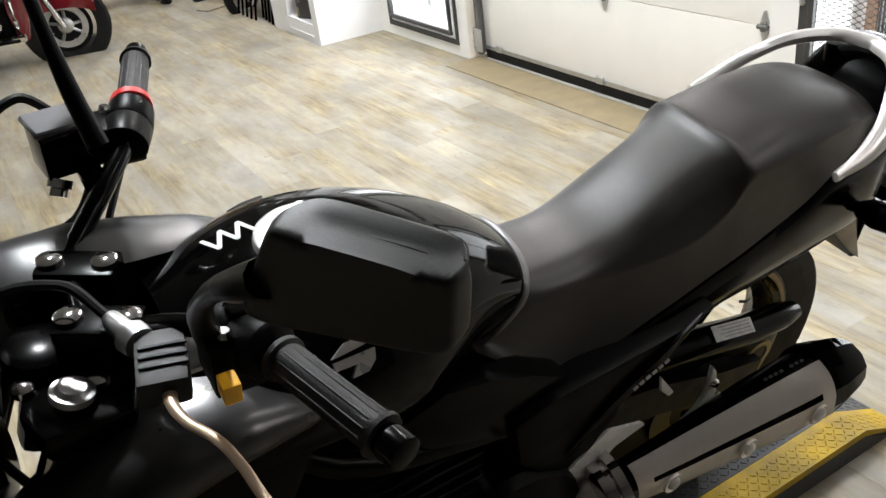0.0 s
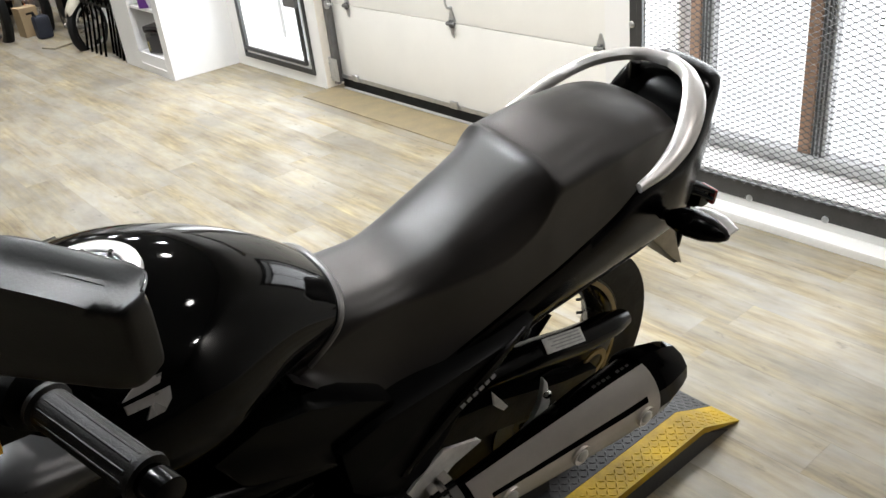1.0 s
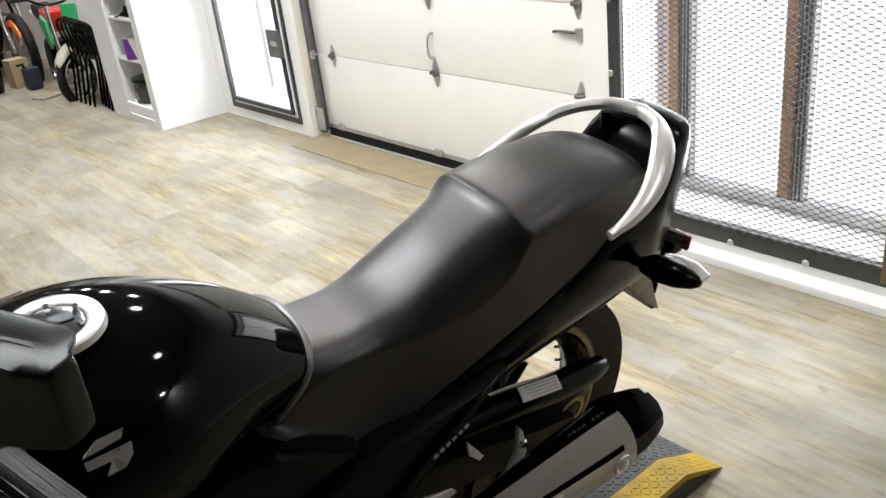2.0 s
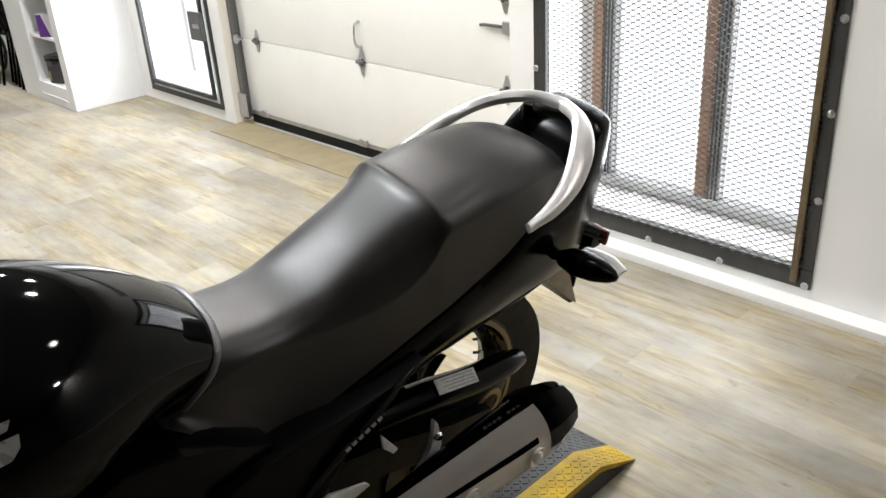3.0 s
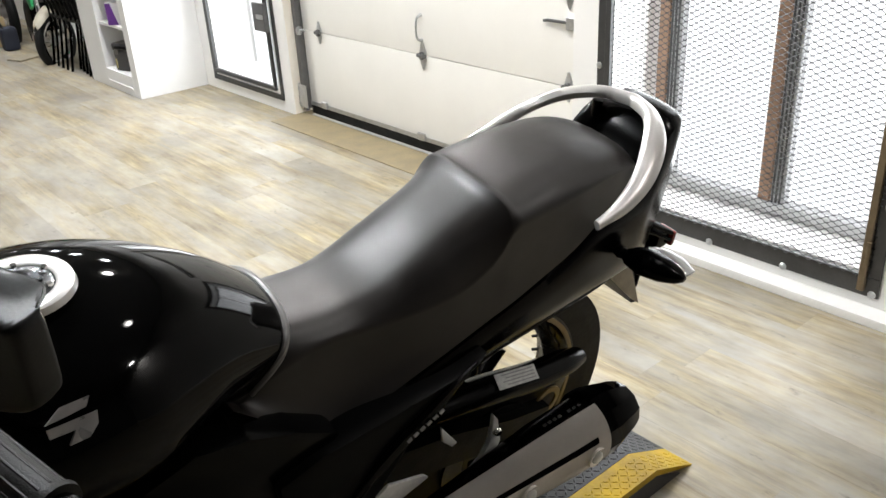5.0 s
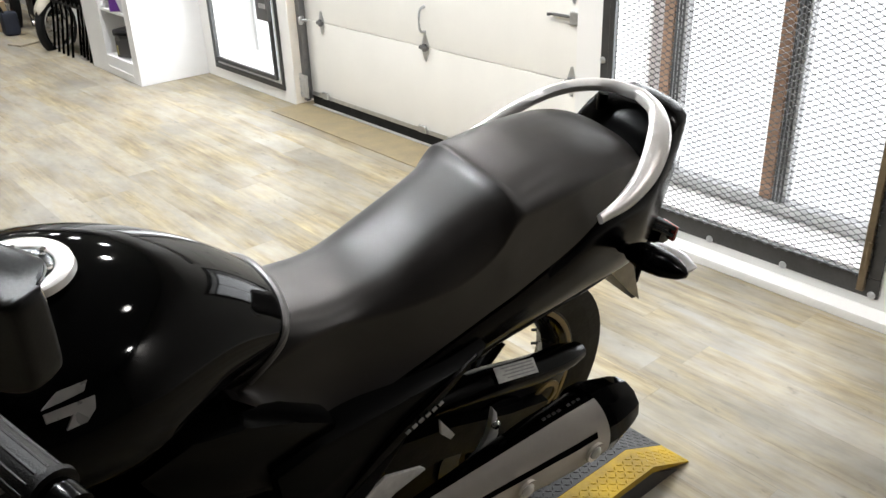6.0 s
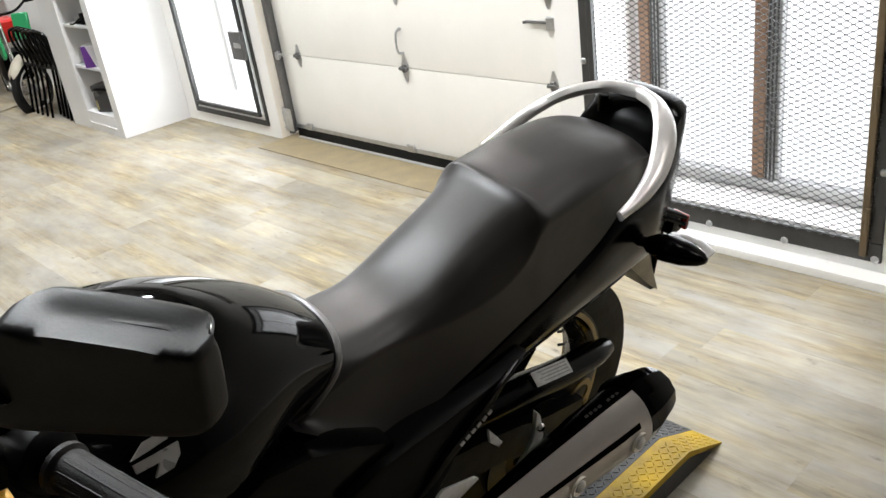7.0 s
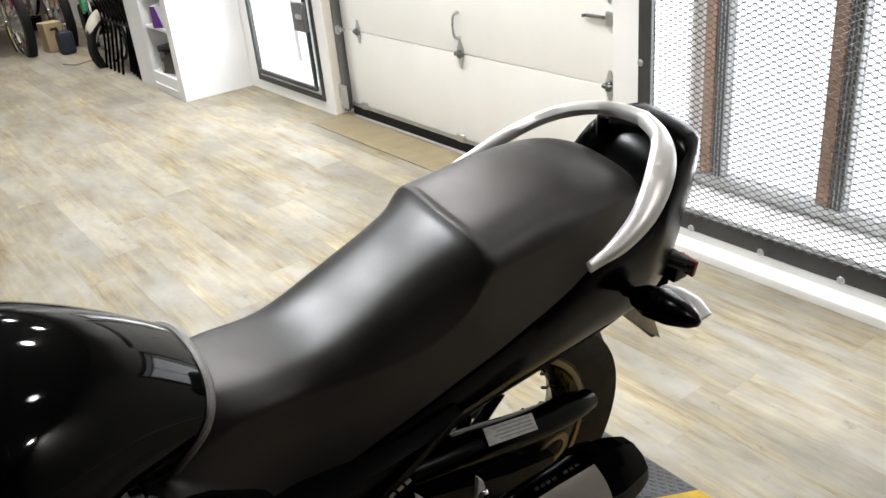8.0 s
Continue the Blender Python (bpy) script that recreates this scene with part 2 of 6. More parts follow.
def part(name, bm, mat, parent=None, label="", sharp=40):
    ob = new(name, finish(bm, name, sharp))
    ob.data.materials.append(mat)
    if parent:
        ob.parent = parent
    if label:
        ob["label"] = label
    return ob


def thing(name, m, label, category, group="", kind=""):
    ob = new(name)
    ob.matrix_world = m
    ob.empty_display_size = 0.1
    return tagged(ob, label, category, group, kind)


def structure(name, bm, mat, label, category):
    ob = part(name, bm, mat)
    return tagged(ob, label, category, "", "structure")


def box(bm, lo, hi, bevel=0.0, m=None, seg=1):
    lo, hi = Vector(lo), Vector(hi)
    r = bmesh.ops.create_cube(bm, size=1, matrix=Matrix.LocRotScale((lo + hi) / 2, None, hi - lo))
    vs = r["verts"]
    if bevel:
        es = list({e for v in vs for e in v.link_edges})
        out = bmesh.ops.bevel(bm, geom=es, offset=bevel, segments=seg, affect="EDGES", profile=0.7)
        vs = list({v for f in out["faces"] for v in f.verts} | {v for v in vs if v.is_valid})
    if m:
        bmesh.ops.transform(bm, matrix=m, verts=vs)
    return bm


def newbox(lo, hi, bevel=0.0, m=None, seg=1):
    return box(bmesh.new(), lo, hi, bevel, m, seg)


def smooth_path(pts, n=6):
    """Catmull-Rom through the points."""
    p = [Vector(a) for a in pts]
    p = [2 * p[0] - p[1], *p, 2 * p[-1] - p[-2]]
    out = []
    for i in range(1, len(p) - 2):
        for k in range(n):
            t = k / n
            a, b, c, d = p[i - 1], p[i], p[i + 1], p[i + 2]
            out.append(0.5 * (2 * b + (c - a) * t + (2 * a - 5 * b + 4 * c - d) * t * t + (3 * b - a - 3 * c + d) * t ** 3))
    out.append(p[-2])
    return out


def skin(bm, rings, closed=True, cap=True):
    """Faces between rings of points, capped at both ends."""
    vr = [[bm.verts.new(v) for v in ring] for ring in rings]
    n = len(vr[0])
    for a, b in zip(vr, vr[1:]):
        for i in range(n if closed else n - 1):
            j = (i + 1) % n
            bm.faces.new((a[i], a[j], b[j], b[i]))
    if cap:
        bm.faces.new(vr[0])
        bm.faces.new(vr[-1][::-1])
    return bm


def tube(bm, pts, radius, n=10, fine=1, flat=1.0, up=(0, 0, 1), cap=True):
    """A round or flattened bar along a path; radius: one number or one for each point."""
    rad = radius if isinstance(radius, (list, tuple)) else [radius] * len(pts)
    if fine > 1:
        path = smooth_path(pts, fine)
        rad = np.interp(np.linspace(0, len(rad) - 1, len(path)), range(len(rad)), rad)
    else:
        path = [Vector(p) for p in pts]
    rings, up = [], Vector(up)
    for i, p in enumerate(path):
        d = (path[min(i + 1, len(path) - 1)] - path[max(i - 1, 0)]).normalized()
        side = d.cross(up)
        side = side.normalized() if side.length > 1e-4 else d.orthogonal().normalized()
        top = side.cross(d)
        rings.append([p + float(rad[i]) * (side * math.cos(a) + top * flat * math.sin(a)) for a in (2 * math.pi * k / n for k in range(n))])
    return skin(bm, rings, cap=cap)


def newtube(pts, radius, n=10, fine=1, flat=1.0, up=(0, 0, 1)):
    return tube(bmesh.new(), pts, radius, n, fine, flat, up)


def turned(bm, p0, p1, profile, n=24):
    """A turned piece from p0 to p1: profile rows of (share of the way, radius)."""
    p0, p1 = Vector(p0), Vector(p1)
    d = p1 - p0
    side = d.normalized().orthogonal()
    other = d.normalized().cross(side)
    rings = [[p0 + d * s + r * (side * math.cos(a) + other * math.sin(a)) for a in (2 * math.pi * k / n for k in range(n))] for s, r in profile]
    return skin(bm, rings)


def newturned(p0, p1, profile, n=24):
    return turned(bmesh.new(), p0, p1, profile, n)


def ring_solid(bm, centre, axis, rings, n=48):
    """A ring turned about an axis: rings are (radius, offset along the axis), closed on themselves."""
    axis, centre = Vector(axis).normalized(), Vector(centre)
    side = axis.orthogonal()
    other = axis.cross(side)
    rows = [[bm.verts.new(centre + axis * o + r * (side * math.cos(a) + other * math.sin(a))) for r, o in rings] for a in (2 * math.pi * k / n for k in range(n))]
    m = len(rings)
    for i in range(n):
        a, b = rows[i], rows[(i + 1) % n]
        for j in range(m):
            k = (j + 1) % m
            bm.faces.new((a[j], a[k], b[k], b[j]))
    return bm


def curve_at(keys, x):
    """A smooth curve through keys of (x, value), x falling or rising."""
    keys = sorted(keys)
    if x <= keys[0][0]:
        return keys[0][1]
    if x >= keys[-1][0]:
        return keys[-1][1]
    for i in range(len(keys) - 1):
        (x0, y0), (x1, y1) = keys[i], keys[i + 1]
        if x <= x1:
            h, t = x1 - x0, (x - x0) / (x1 - x0)

            def slope(j):
                if j <= 0 or j >= len(keys) - 1:
                    return 0.0 if j not in (0, len(keys) - 1) else (keys[min(j + 1, len(keys) - 1)][1] - keys[max(j - 1, 0)][1]) / (keys[min(j + 1, len(keys) - 1)][0] - keys[max(j - 1, 0)][0])
                a = (keys[j][1] - keys[j - 1][1]) / (keys[j][0] - keys[j - 1][0])
                b = (keys[j + 1][1] - keys[j][1]) / (keys[j + 1][0] - keys[j][0])
                return 0.0 if a * b <= 0 else 2 * a * b / (a + b)

            m0, m1 = slope(i), slope(i + 1)
            return (2 * t ** 3 - 3 * t * t + 1) * y0 + (t ** 3 - 2 * t * t + t) * h * m0 + (3 * t * t - 2 * t ** 3) * y1 + (t ** 3 - t * t) * h * m1


def mirrored(ring):
    """A half outline from the top centre to the bottom centre, closed with its mirror image across y = 0."""
    return ring + [Vector((p.x, -p.y, p.z)) for p in reversed(ring[1:-1])]


def plate(outline, y0, y1, bulge=0.0, bevel=0.0, axis="y"):
    """A plate cut to an outline of (x, z) and as thick as y0 to y1."""
    bm = bmesh.new()
    lo = [bm.verts.new((x, y0, z)) for x, z in outline]
    hi = [bm.verts.new((x, y1, z)) for x, z in outline]
    n = len(outline)
    bm.faces.new(lo)
    bm.faces.new(hi[::-1])
    for i in range(n):
        j = (i + 1) % n
        bm.faces.new((lo[j], lo[i], hi[i], hi[j]))
    if bevel:
        bmesh.ops.recalc_face_normals(bm, faces=bm.faces)
        bmesh.ops.bevel(bm, geom=list(bm.edges), offset=bevel, segments=2, affect="EDGES", profile=0.6)
    return bm

# downlights: a row beside the windows, a few over the open floor and one added helper; x, y, watts, tint
WARM, COOL, FAR = (1.0, 0.965, 0.935), (0.95, 0.98, 1.0), (0.968, 0.985, 1.0)
LIGHTS = [(1.70, 0.15, 4, WARM), (1.60, 2.0, 32, WARM), (1.98, 3.12, 18, COOL), (1.75, 3.95, 22, FAR), (1.8, 5.2, 32, FAR), (1.9, 7.0, 34, FAR), (1.9, 9.0, 34, FAR)]
# (2.35, -1.6) is an added lamp: it brightens the wall that the silencer reflects
LIGHTS += [(0.10, 1.7, 52, COOL), (2.35, -1.6, 20, WARM)] + [(-2.0, 3.8 + 2.8 * k, 40, FAR) for k in range(3)]

# ---- the room ----
WX, DX, TOP = 2.60, 2.70, 2.9          # face of the window wall, face of the garage door, ceiling
X0, Y0, Y1 = -4.5, -3.5, 11.25           # the other walls
MESH_Y, MESH_Z = (0.742, 1.993), (0.072, 2.06)
SHOW_Y, SHOW_Z = (4.59, 5.545), (0.074, 2.0)
GAR_Y, GAR_Z = (2.132, 4.48), 2.2


def wall_with_holes(name, x0, x1, ya, yb, holes, label):
    """A wall along y with thickness x0 to x1 and openings (y0, y1, z0, z1)."""
    bm = bmesh.new()
    y = ya
    for h0, h1, z0, z1 in holes:
        box(bm, (x0, y, 0), (x1, h0, TOP))
        if z0 > 0:
            box(bm, (x0, h0, 0), (x1, h1, z0))
        box(bm, (x0, h0, z1), (x1, h1, TOP))
        y = h1
    box(bm, (x0, y, 0), (x1, yb, TOP))
    return structure(name, bm, M_WALL, label, "wall")


wall_with_holes("wall_east", WX, WX + 0.32, Y0, Y1, [(0.815, 1.92, 0.13, 1.99), (GAR_Y[0], GAR_Y[1], 0, GAR_Z), (4.66, 5.475, 0.14, 1.94)],
                "white painted wall with a garage door and two windows")
structure("wall_west", newbox((X0 - 0.15, Y0, 0), (X0, Y1, TOP)), M_DARKWALL, "plain dark grey painted wall of the showroom", "wall")
structure("wall_south", newbox((X0 - 0.15, Y0 - 0.15, 0), (WX + 0.32, Y0, TOP)), M_DARKWALL, "plain dark grey painted end wall", "wall")
structure("wall_north", newbox((X0 - 0.15, Y1, 0), (WX + 0.32, Y1 + 0.15, TOP)), M_WALL, "plain white far wall behind the motorcycles", "wall")
structure("ceiling", newbox((X0 - 0.15, Y0 - 0.15, TOP), (WX + 0.32, Y1 + 0.15, TOP + 0.1)), M_CEIL, "grey painted showroom ceiling", "ceiling")
structure("subfloor", newbox((X0 - 0.15, Y0 - 0.15, -0.12), (WX + 0.32, Y1 + 0.15, -0.005)), M_RUBBER, "dark subfloor under the vinyl planks", "floor")
bm = newbox((WX + 0.005, GAR_Y[1] - 0.004, 0.002), (WX + 0.315, GAR_Y[1] + 0.02, GAR_Z))
structure("jamb", bm, M_JAMB, "cream painted side of the garage opening", "door jamb")
structure("backdrop", newbox((5.0, -4, -1), (5.05, 10, 5)), glow_material("hazy_white_daylight", (0.95, 0.97, 1.0), 2.1),
          "blank white daylight outside the windows", "backdrop")

# threshold strip in front of the garage door
structure("threshold", newbox((2.408, 2.134, 0.0005), (DX + 0.1, 4.476, 0.006), 0.002), M_THRESH,
          "tan vinyl strip along the garage door", "threshold")

structure("baseboard", newbox((2.515, Y0 + 0.01, 0.0004), (WX - 0.001, GAR_Y[0] - 0.002, 0.034), 0.004, seg=2), M_WALL, "low white painted plinth along the foot of the wall", "baseboard")
structure("door_sill", newbox((2.66, GAR_Y[0] + 0.01, 0.0062), (2.685, 4.38, 0.010), 0.001), M_ALU, "thin bright metal sill under the garage door", "sill")

# ---- garage door ----
JOINTS = (0.075, 0.54, 0.95, 1.36, 1.77, 2.18)
door = thing("garage_door", Matrix(), "closed cream steel sectional garage door with steel hinges", "garage door")
for z0, z1 in zip(JOINTS, JOINTS[1:]):
    bm = newbox((DX, GAR_Y[0] - 0.05, z0 + 0.0015), (DX + 0.045, GAR_Y[1] - 0.05, z1 - 0.0015), 0.003, seg=2)
    part("door_panel", bm, M_DOOR, door)
part("bottom_seal", newbox((DX - 0.008, GAR_Y[0] - 0.05, 0.004), (DX + 0.04, GAR_Y[1] - 0.06, 0.0745), 0.008, seg=2), M_RUBBER, door, "black rubber bottom seal")
part("bottom_rail", newbox((DX - 0.012, GAR_Y[0] - 0.05, 0.062), (DX - 0.0085, GAR_Y[1] - 0.06, 0.086)), M_STEEL, door)


def hinge(y, z, parent, s=1.0):
    """Diamond-shaped hinge leaves on both sides of a panel joint, with a knuckle."""
    bm = bmesh.new()
    for sg in (-1, 1):
        o = [(-0.028, 0.012), (-0.022, 0.03), (-0.006, 0.075), (0.006, 0.075), (0.022, 0.03), (0.028, 0.012)]
        lo = [bm.verts.new((DX - 0.0015, y + a * s, z + sg * b * s)) for a, b in o]
        hi = [bm.verts.new((DX - 0.006, y + a * s, z + sg * b * s)) for a, b in o]
        bm.faces.new(lo), bm.faces.new(hi[::-1])
        for i in range(6):
            bm.faces.new((lo[i], lo[(i + 1) % 6], hi[(i + 1) % 6], hi[i]))
    h = part("hinge", bm, M_STEEL, parent, "galvanised steel hinge")
    bm = newtube([(DX - 0.016, y - 0.03 * s, z), (DX - 0.016, y + 0.03 * s, z)], 0.011, 10)
    box(bm, (DX - 0.022, y - 0.012, z - 0.02), (DX - 0.004, y + 0.012, z + 0.02), 0.003)
    part("knuckle", bm, M_TRACK, h)


for z in JOINTS[1:4]:
    hinge(3.257, z, door)
    hinge(2.238, z, door, 0.9)
    hinge(4.245, z, door, 0.9)
part("lift_handle", newtube([(DX - 0.002, 3.257, 0.62), (DX - 0.032, 3.258, 0.63), (DX - 0.04, 3.259, 0.672), (DX - 0.032, 3.258, 0.735), (DX - 0.002, 3.257, 0.752)], [0.009, 0.006, 0.006, 0.006, 0.009], 8, 5),
     M_STEEL, door, "bowed steel lift handle")
bolt = part("slide_bolt", newbox((DX - 0.02, 2.18, 0.795), (DX - 0.002, 2.25, 0.85), 0.004), M_STEEL, door, "steel slide bolt")
part("bolt_bar", newtube([(DX - 0.012, 2.24, 0.825), (DX - 0.012, 2.36, 0.825), (DX - 0.03, 2.37, 0.825)], 0.007, 8), M_TRACK, bolt)
for y in (3.29, 4.25):
    part("bottom_bracket", newbox((DX - 0.03, y - 0.03, 0.066), (DX - 0.013, y + 0.03, 0.108), 0.004), M_STEEL, door)

track = thing("door_track", Matrix(), "grey steel vertical roller track beside the garage door", "door track")
bm = newbox((DX - 0.055, 4.415, 0.03), (DX - 0.051, 4.445, 2.2))
box(bm, (DX - 0.055, 4.445, 0.03), (DX + 0.01, 4.449, 2.2))
box(bm, (DX - 0.055, 4.411, 0.03), (DX - 0.03, 4.415, 2.2))
part("rail", bm, M_TRACK, track)
bm = newbox((DX - 0.062, 4.380, 0.05), (DX - 0.058, 4.473, 0.20), 0.001)
box(bm, (DX - 0.06, 4.469, 0.05), (DX + 0.02, 4.474, 0.20))
part("foot_bracket", bm, M_STEEL, track, "galvanised foot bracket with bolts")
for z in (0.075, 0.12, 0.17):
    part("bolt", newtube([(DX - 0.058, 4.460, z), (DX - 0.07, 4.460, z)], 0.007, 6), M_STEEL, track)
for z in JOINTS[1:4]:
    part("roller", newturned((DX - 0.045, 4.422, z), (DX - 0.02, 4.380, z), [(0, 0.006), (0.01, 0.022), (0.3, 0.022), (0.31, 0.006), (1, 0.006)], 12), M_STEEL, track)

# ---- window behind the expanded-metal guard ----
win = tagged(thing("window_1", Matrix(), "tall window with brown mullions and worn white sill", "window"), kind="structure")
part("window_sill", newbox((WX + 0.02, 0.8155, 0.128), (WX + 0.31, 1.9195, 0.15), 0.004), M_SILL, win, "worn painted sill")
for y in (1.335, 1.855):
    part("mullion", newbox((WX + 0.245, y - 0.026, 0.2), (WX + 0.30, y + 0.027, 1.99), 0.004), M_MULLION, win, "brown wooden mullion")
    t = part("pane_track", newbox((WX + 0.25, y - 0.082, 0.2), (WX + 0.295, y - 0.0265, 1.99), 0.003), M_ALU, win)
    for dy in (-0.036, -0.052, -0.068):
        part("groove", newbox((WX + 0.246, y + dy - 0.004, 0.2), (WX + 0.2495, y + dy + 0.004, 1.99)), M_FRAME, t)
part("lower_rail", newbox((WX + 0.235, 0.816, 0.1505), (WX + 0.309, 1.919, 0.199), 0.006), M_ALU, win, "scuffed lower window rail")
M_GLASS = glass_material("window_glass")
for a, b in ((0.816, 1.252), (1.363, 1.772)):
    g = part("pane", newbox((WX + 0.268, a, 0.1995), (WX + 0.272, b, 1.989)), M_GLASS, win)
    g.visible_shadow = False

guard = thing("window_guard", Matrix(), "black steel window guard with diamond expanded-metal mesh", "window guard")
FX0, FX1 = WX - 0.012, WX - 0.0005
(ga, gb), (gz0, gz1) = MESH_Y, MESH_Z
part("bottom_bar", newbox((FX0, ga, gz0), (FX1, gb, gz0 + 0.074), 0.002), M_FRAME, guard)
part("top_bar", newbox((FX0, ga, gz1 - 0.074), (FX1, gb, gz1), 0.002), M_FRAME, guard)
for y0, y1 in ((ga, ga + 0.045), (gb - 0.045, gb)):
    part("side_bar", newbox((FX0, y0, gz0 + 0.0745), (FX1, y1, gz1 - 0.0745), 0.002), M_FRAME, guard)
part("inner_bar", newbox((FX0 - 0.012, gb - 0.072, gz0 + 0.06), (FX1 - 0.004, gb - 0.046, gz1 - 0.03), 0.002), M_FRAME, guard)
part("hinge_strip", newbox((FX0 - 0.014, ga + 0.046, gz0 + 0.02), (FX1 - 0.004, ga + 0.072, gz1 - 0.05), 0.003), M_RUST, guard, "brown worn hinge strip")
for z in (0.19, 0.62, 1.05, 1.5):
    part("hinge_barrel", newtube([(FX0 - 0.016, ga + 0.05, z), (FX0 - 0.016, ga + 0.05, z + 0.09)], 0.008, 8), M_RUST, guard)
BOLTS = [(1.402, gz0 + 0.010), (1.09, gz0 + 0.010), (1.712, gz0 + 0.010), (ga + 0.020, gz0 + 0.012)]
BOLTS += [(ga + 0.014, 0.411 + 0.303 * k) for k in range(6)] + [(gb - 0.013, 0.10 + 0.30 * k) for k in range(7)]
for y, z in BOLTS:
    part("bolt", newturned((FX0 - 0.0005, y, z), (FX0 - 0.007, y, z), [(0, 0.0105), (0.5, 0.0095), (1, 0.005)], 10), M_STEEL, guard)
lock = part("lock_box", newbox((FX0 - 0.05, gb - 0.16, 1.03), (FX0 - 0.0125, gb - 0.02, 1.16), 0.004), M_FRAME, guard, "black lock box")
part("padlock", newbox((FX0 - 0.062, gb - 0.07, 1.06), (FX0 - 0.0505, gb - 0.02, 1.12), 0.006), M_ALLOY, lock)


def expanded_metal(y0, y1, z0, z1, x, w=0.043, h=0.0113, r=0.0013):
    """Slit and stretched sheet: rows of zigzag strands that meet at thicker knuckles."""
    verts, faces = [], []

    def strand(p, q, r):
        n = len(verts)
        d = (q - p).normalized()
        s = Vector((1, 0, 0)) * r * 1.6
        u = d.cross(Vector((1, 0, 0))) * r
        for c in (p, q):
            verts.extend([tuple(c + s), tuple(c + u), tuple(c - s), tuple(c - u)])
        for i in range(4):
            j = (i + 1) % 4
            faces.append((n + i, n + j, n + 4 + j, n + 4 + i))

    rows, cols = int((z1 - z0) / h), int((y1 - y0) / w)
    for k in range(rows):
        z = z0 + k * h
        for c in range(cols):
            y = y0 + c * w + (w / 2 if k % 2 else 0)
            strand(Vector((x - 0.002, y, z)), Vector((x + 0.002, y + w / 2, z + h)), r)
            strand(Vector((x + 0.002, y + w / 2, z + h)), Vector((x - 0.002, y + w, z)), r)
            strand(Vector((x, y - 0.0055, z)), Vector((x, y + 0.0055, z)), r * 2.0)
    me = bpy.data.meshes.new("mesh_sheet")
    me.from_pydata(verts, [], faces)
    return me


sheet = new("mesh_sheet", expanded_metal(ga + 0.04, gb - 0.06, gz0 + 0.07, gz1 - 0.06, FX0 - 0.005))
sheet.data.materials.append(M_MESH)
sheet.parent = guard
sheet["label"] = "dark diamond-pattern expanded metal"

# ---- display window with a barred steel frame ----
show = tagged(thing("window_2", Matrix(), "bright window behind a double black steel security frame", "window"), kind="structure")
(sa, sb), (sz0, sz1) = SHOW_Y, SHOW_Z
for n, lo, hi in (("bottom_bar", (sa, sz0), (sb, sz0 + 0.034)), ("top_bar", (sa, sz1 - 0.034), (sb, sz1)), ("side_bar", (sa, sz0 + 0.0345), (sa + 0.028, sz1 - 0.0345)), ("side_bar", (sb - 0.028, sz0 + 0.0345), (sb, sz1 - 0.0345))):
    part(n, newbox((WX - 0.012, *lo), (WX - 0.0005, *hi), 0.002), M_FRAME, show)
ia, ib, iz0, iz1 = sa + 0.058, sb - 0.048, sz0 + 0.06, sz1 - 0.06
for n, lo, hi in (("gate_rail", (ia, iz0), (ib, iz0 + 0.03)), ("gate_rail", (ia, iz1 - 0.03), (ib, iz1)), ("gate_stile", (ia, iz0 + 0.0305), (ia + 0.026, iz1 - 0.0305)), ("gate_stile", (ib - 0.026, iz0 + 0.0305), (ib, iz1 - 0.0305))):
    part(n, newbox((WX - 0.03, *lo), (WX - 0.008, *hi), 0.003), M_FRAME, show)
lock = part("lock_box", newbox((WX - 0.06, sa + 0.03, 0.52), (WX - 0.031, sa + 0.17, 0.70), 0.004), M_TRACK, show, "grey steel lock box")
part("latch", newbox((WX - 0.072, sa + 0.035, 0.60), (WX - 0.061, sa + 0.11, 0.63), 0.004), M_ALLOY, lock)
part("sign", newbox((WX - 0.03, sb - 0.22, 0.955), (WX - 0.012, sb - 0.06, 1.06), 0.003), material("dark_purple_card", (0.05, 0.02, 0.05), 0.5), show, "small dark purple card")
part("window_sill", newbox((WX + 0.02, 4.6605, 0.138), (WX + 0.31, 5.4745, 0.15), 0.003), M_CABINET, show)
post = part("outer_post", newbox((WX + 0.20, 4.83, 0.155), (WX + 0.27, 4.90, 1.939), 0.006), M_CABINET, show, "white painted post outside")
part("post_foot", newbox((WX + 0.185, 4.77, 0.151), (WX + 0.29, 4.93, 0.185), 0.006), M_SILL, show)
g = part("pane", newbox((WX + 0.295, 4.661, 0.1505), (WX + 0.299, 5.474, 1.939)), M_GLASS, show)
g.visible_shadow = False

# ---- built-in white shelf unit ----
CX, CY0, CY1 = 2.075, 5.69, 6.60
shelf = thing("bookcase", Matrix(), "white built-in open bookcase against the wall", "bookcase")
part("end_panel", newbox((CX + 0.0, CY0, 0.0), (WX - 0.002, CY0 + 0.03, 2.2), 0.002), M_CABINET, shelf, "scuffed white end panel")
part("stile", newbox((CX, CY0 + 0.0305, 0.0), (CX + 0.02, CY0 + 0.095, 2.2), 0.002), M_CABINET, shelf)
part("stile", newbox((CX, 6.265, 0.0), (CX + 0.02, CY1, 2.2), 0.002), M_CABINET, shelf)
part("plinth", newbox((CX, CY0 + 0.0955, 0.0), (CX + 0.02, 6.2645, 0.145), 0.002), M_CABINET, shelf)
part("plinth_rail", newbox((CX - 0.006, CY0 + 0.12, 0.05), (CX - 0.0005, 6.245, 0.062), 0.001), M_CABINET, shelf)
part("head_rail", newbox((CX, CY0 + 0.0955, 1.06), (CX + 0.02, 6.2645, 1.15), 0.002), M_CABINET, shelf)
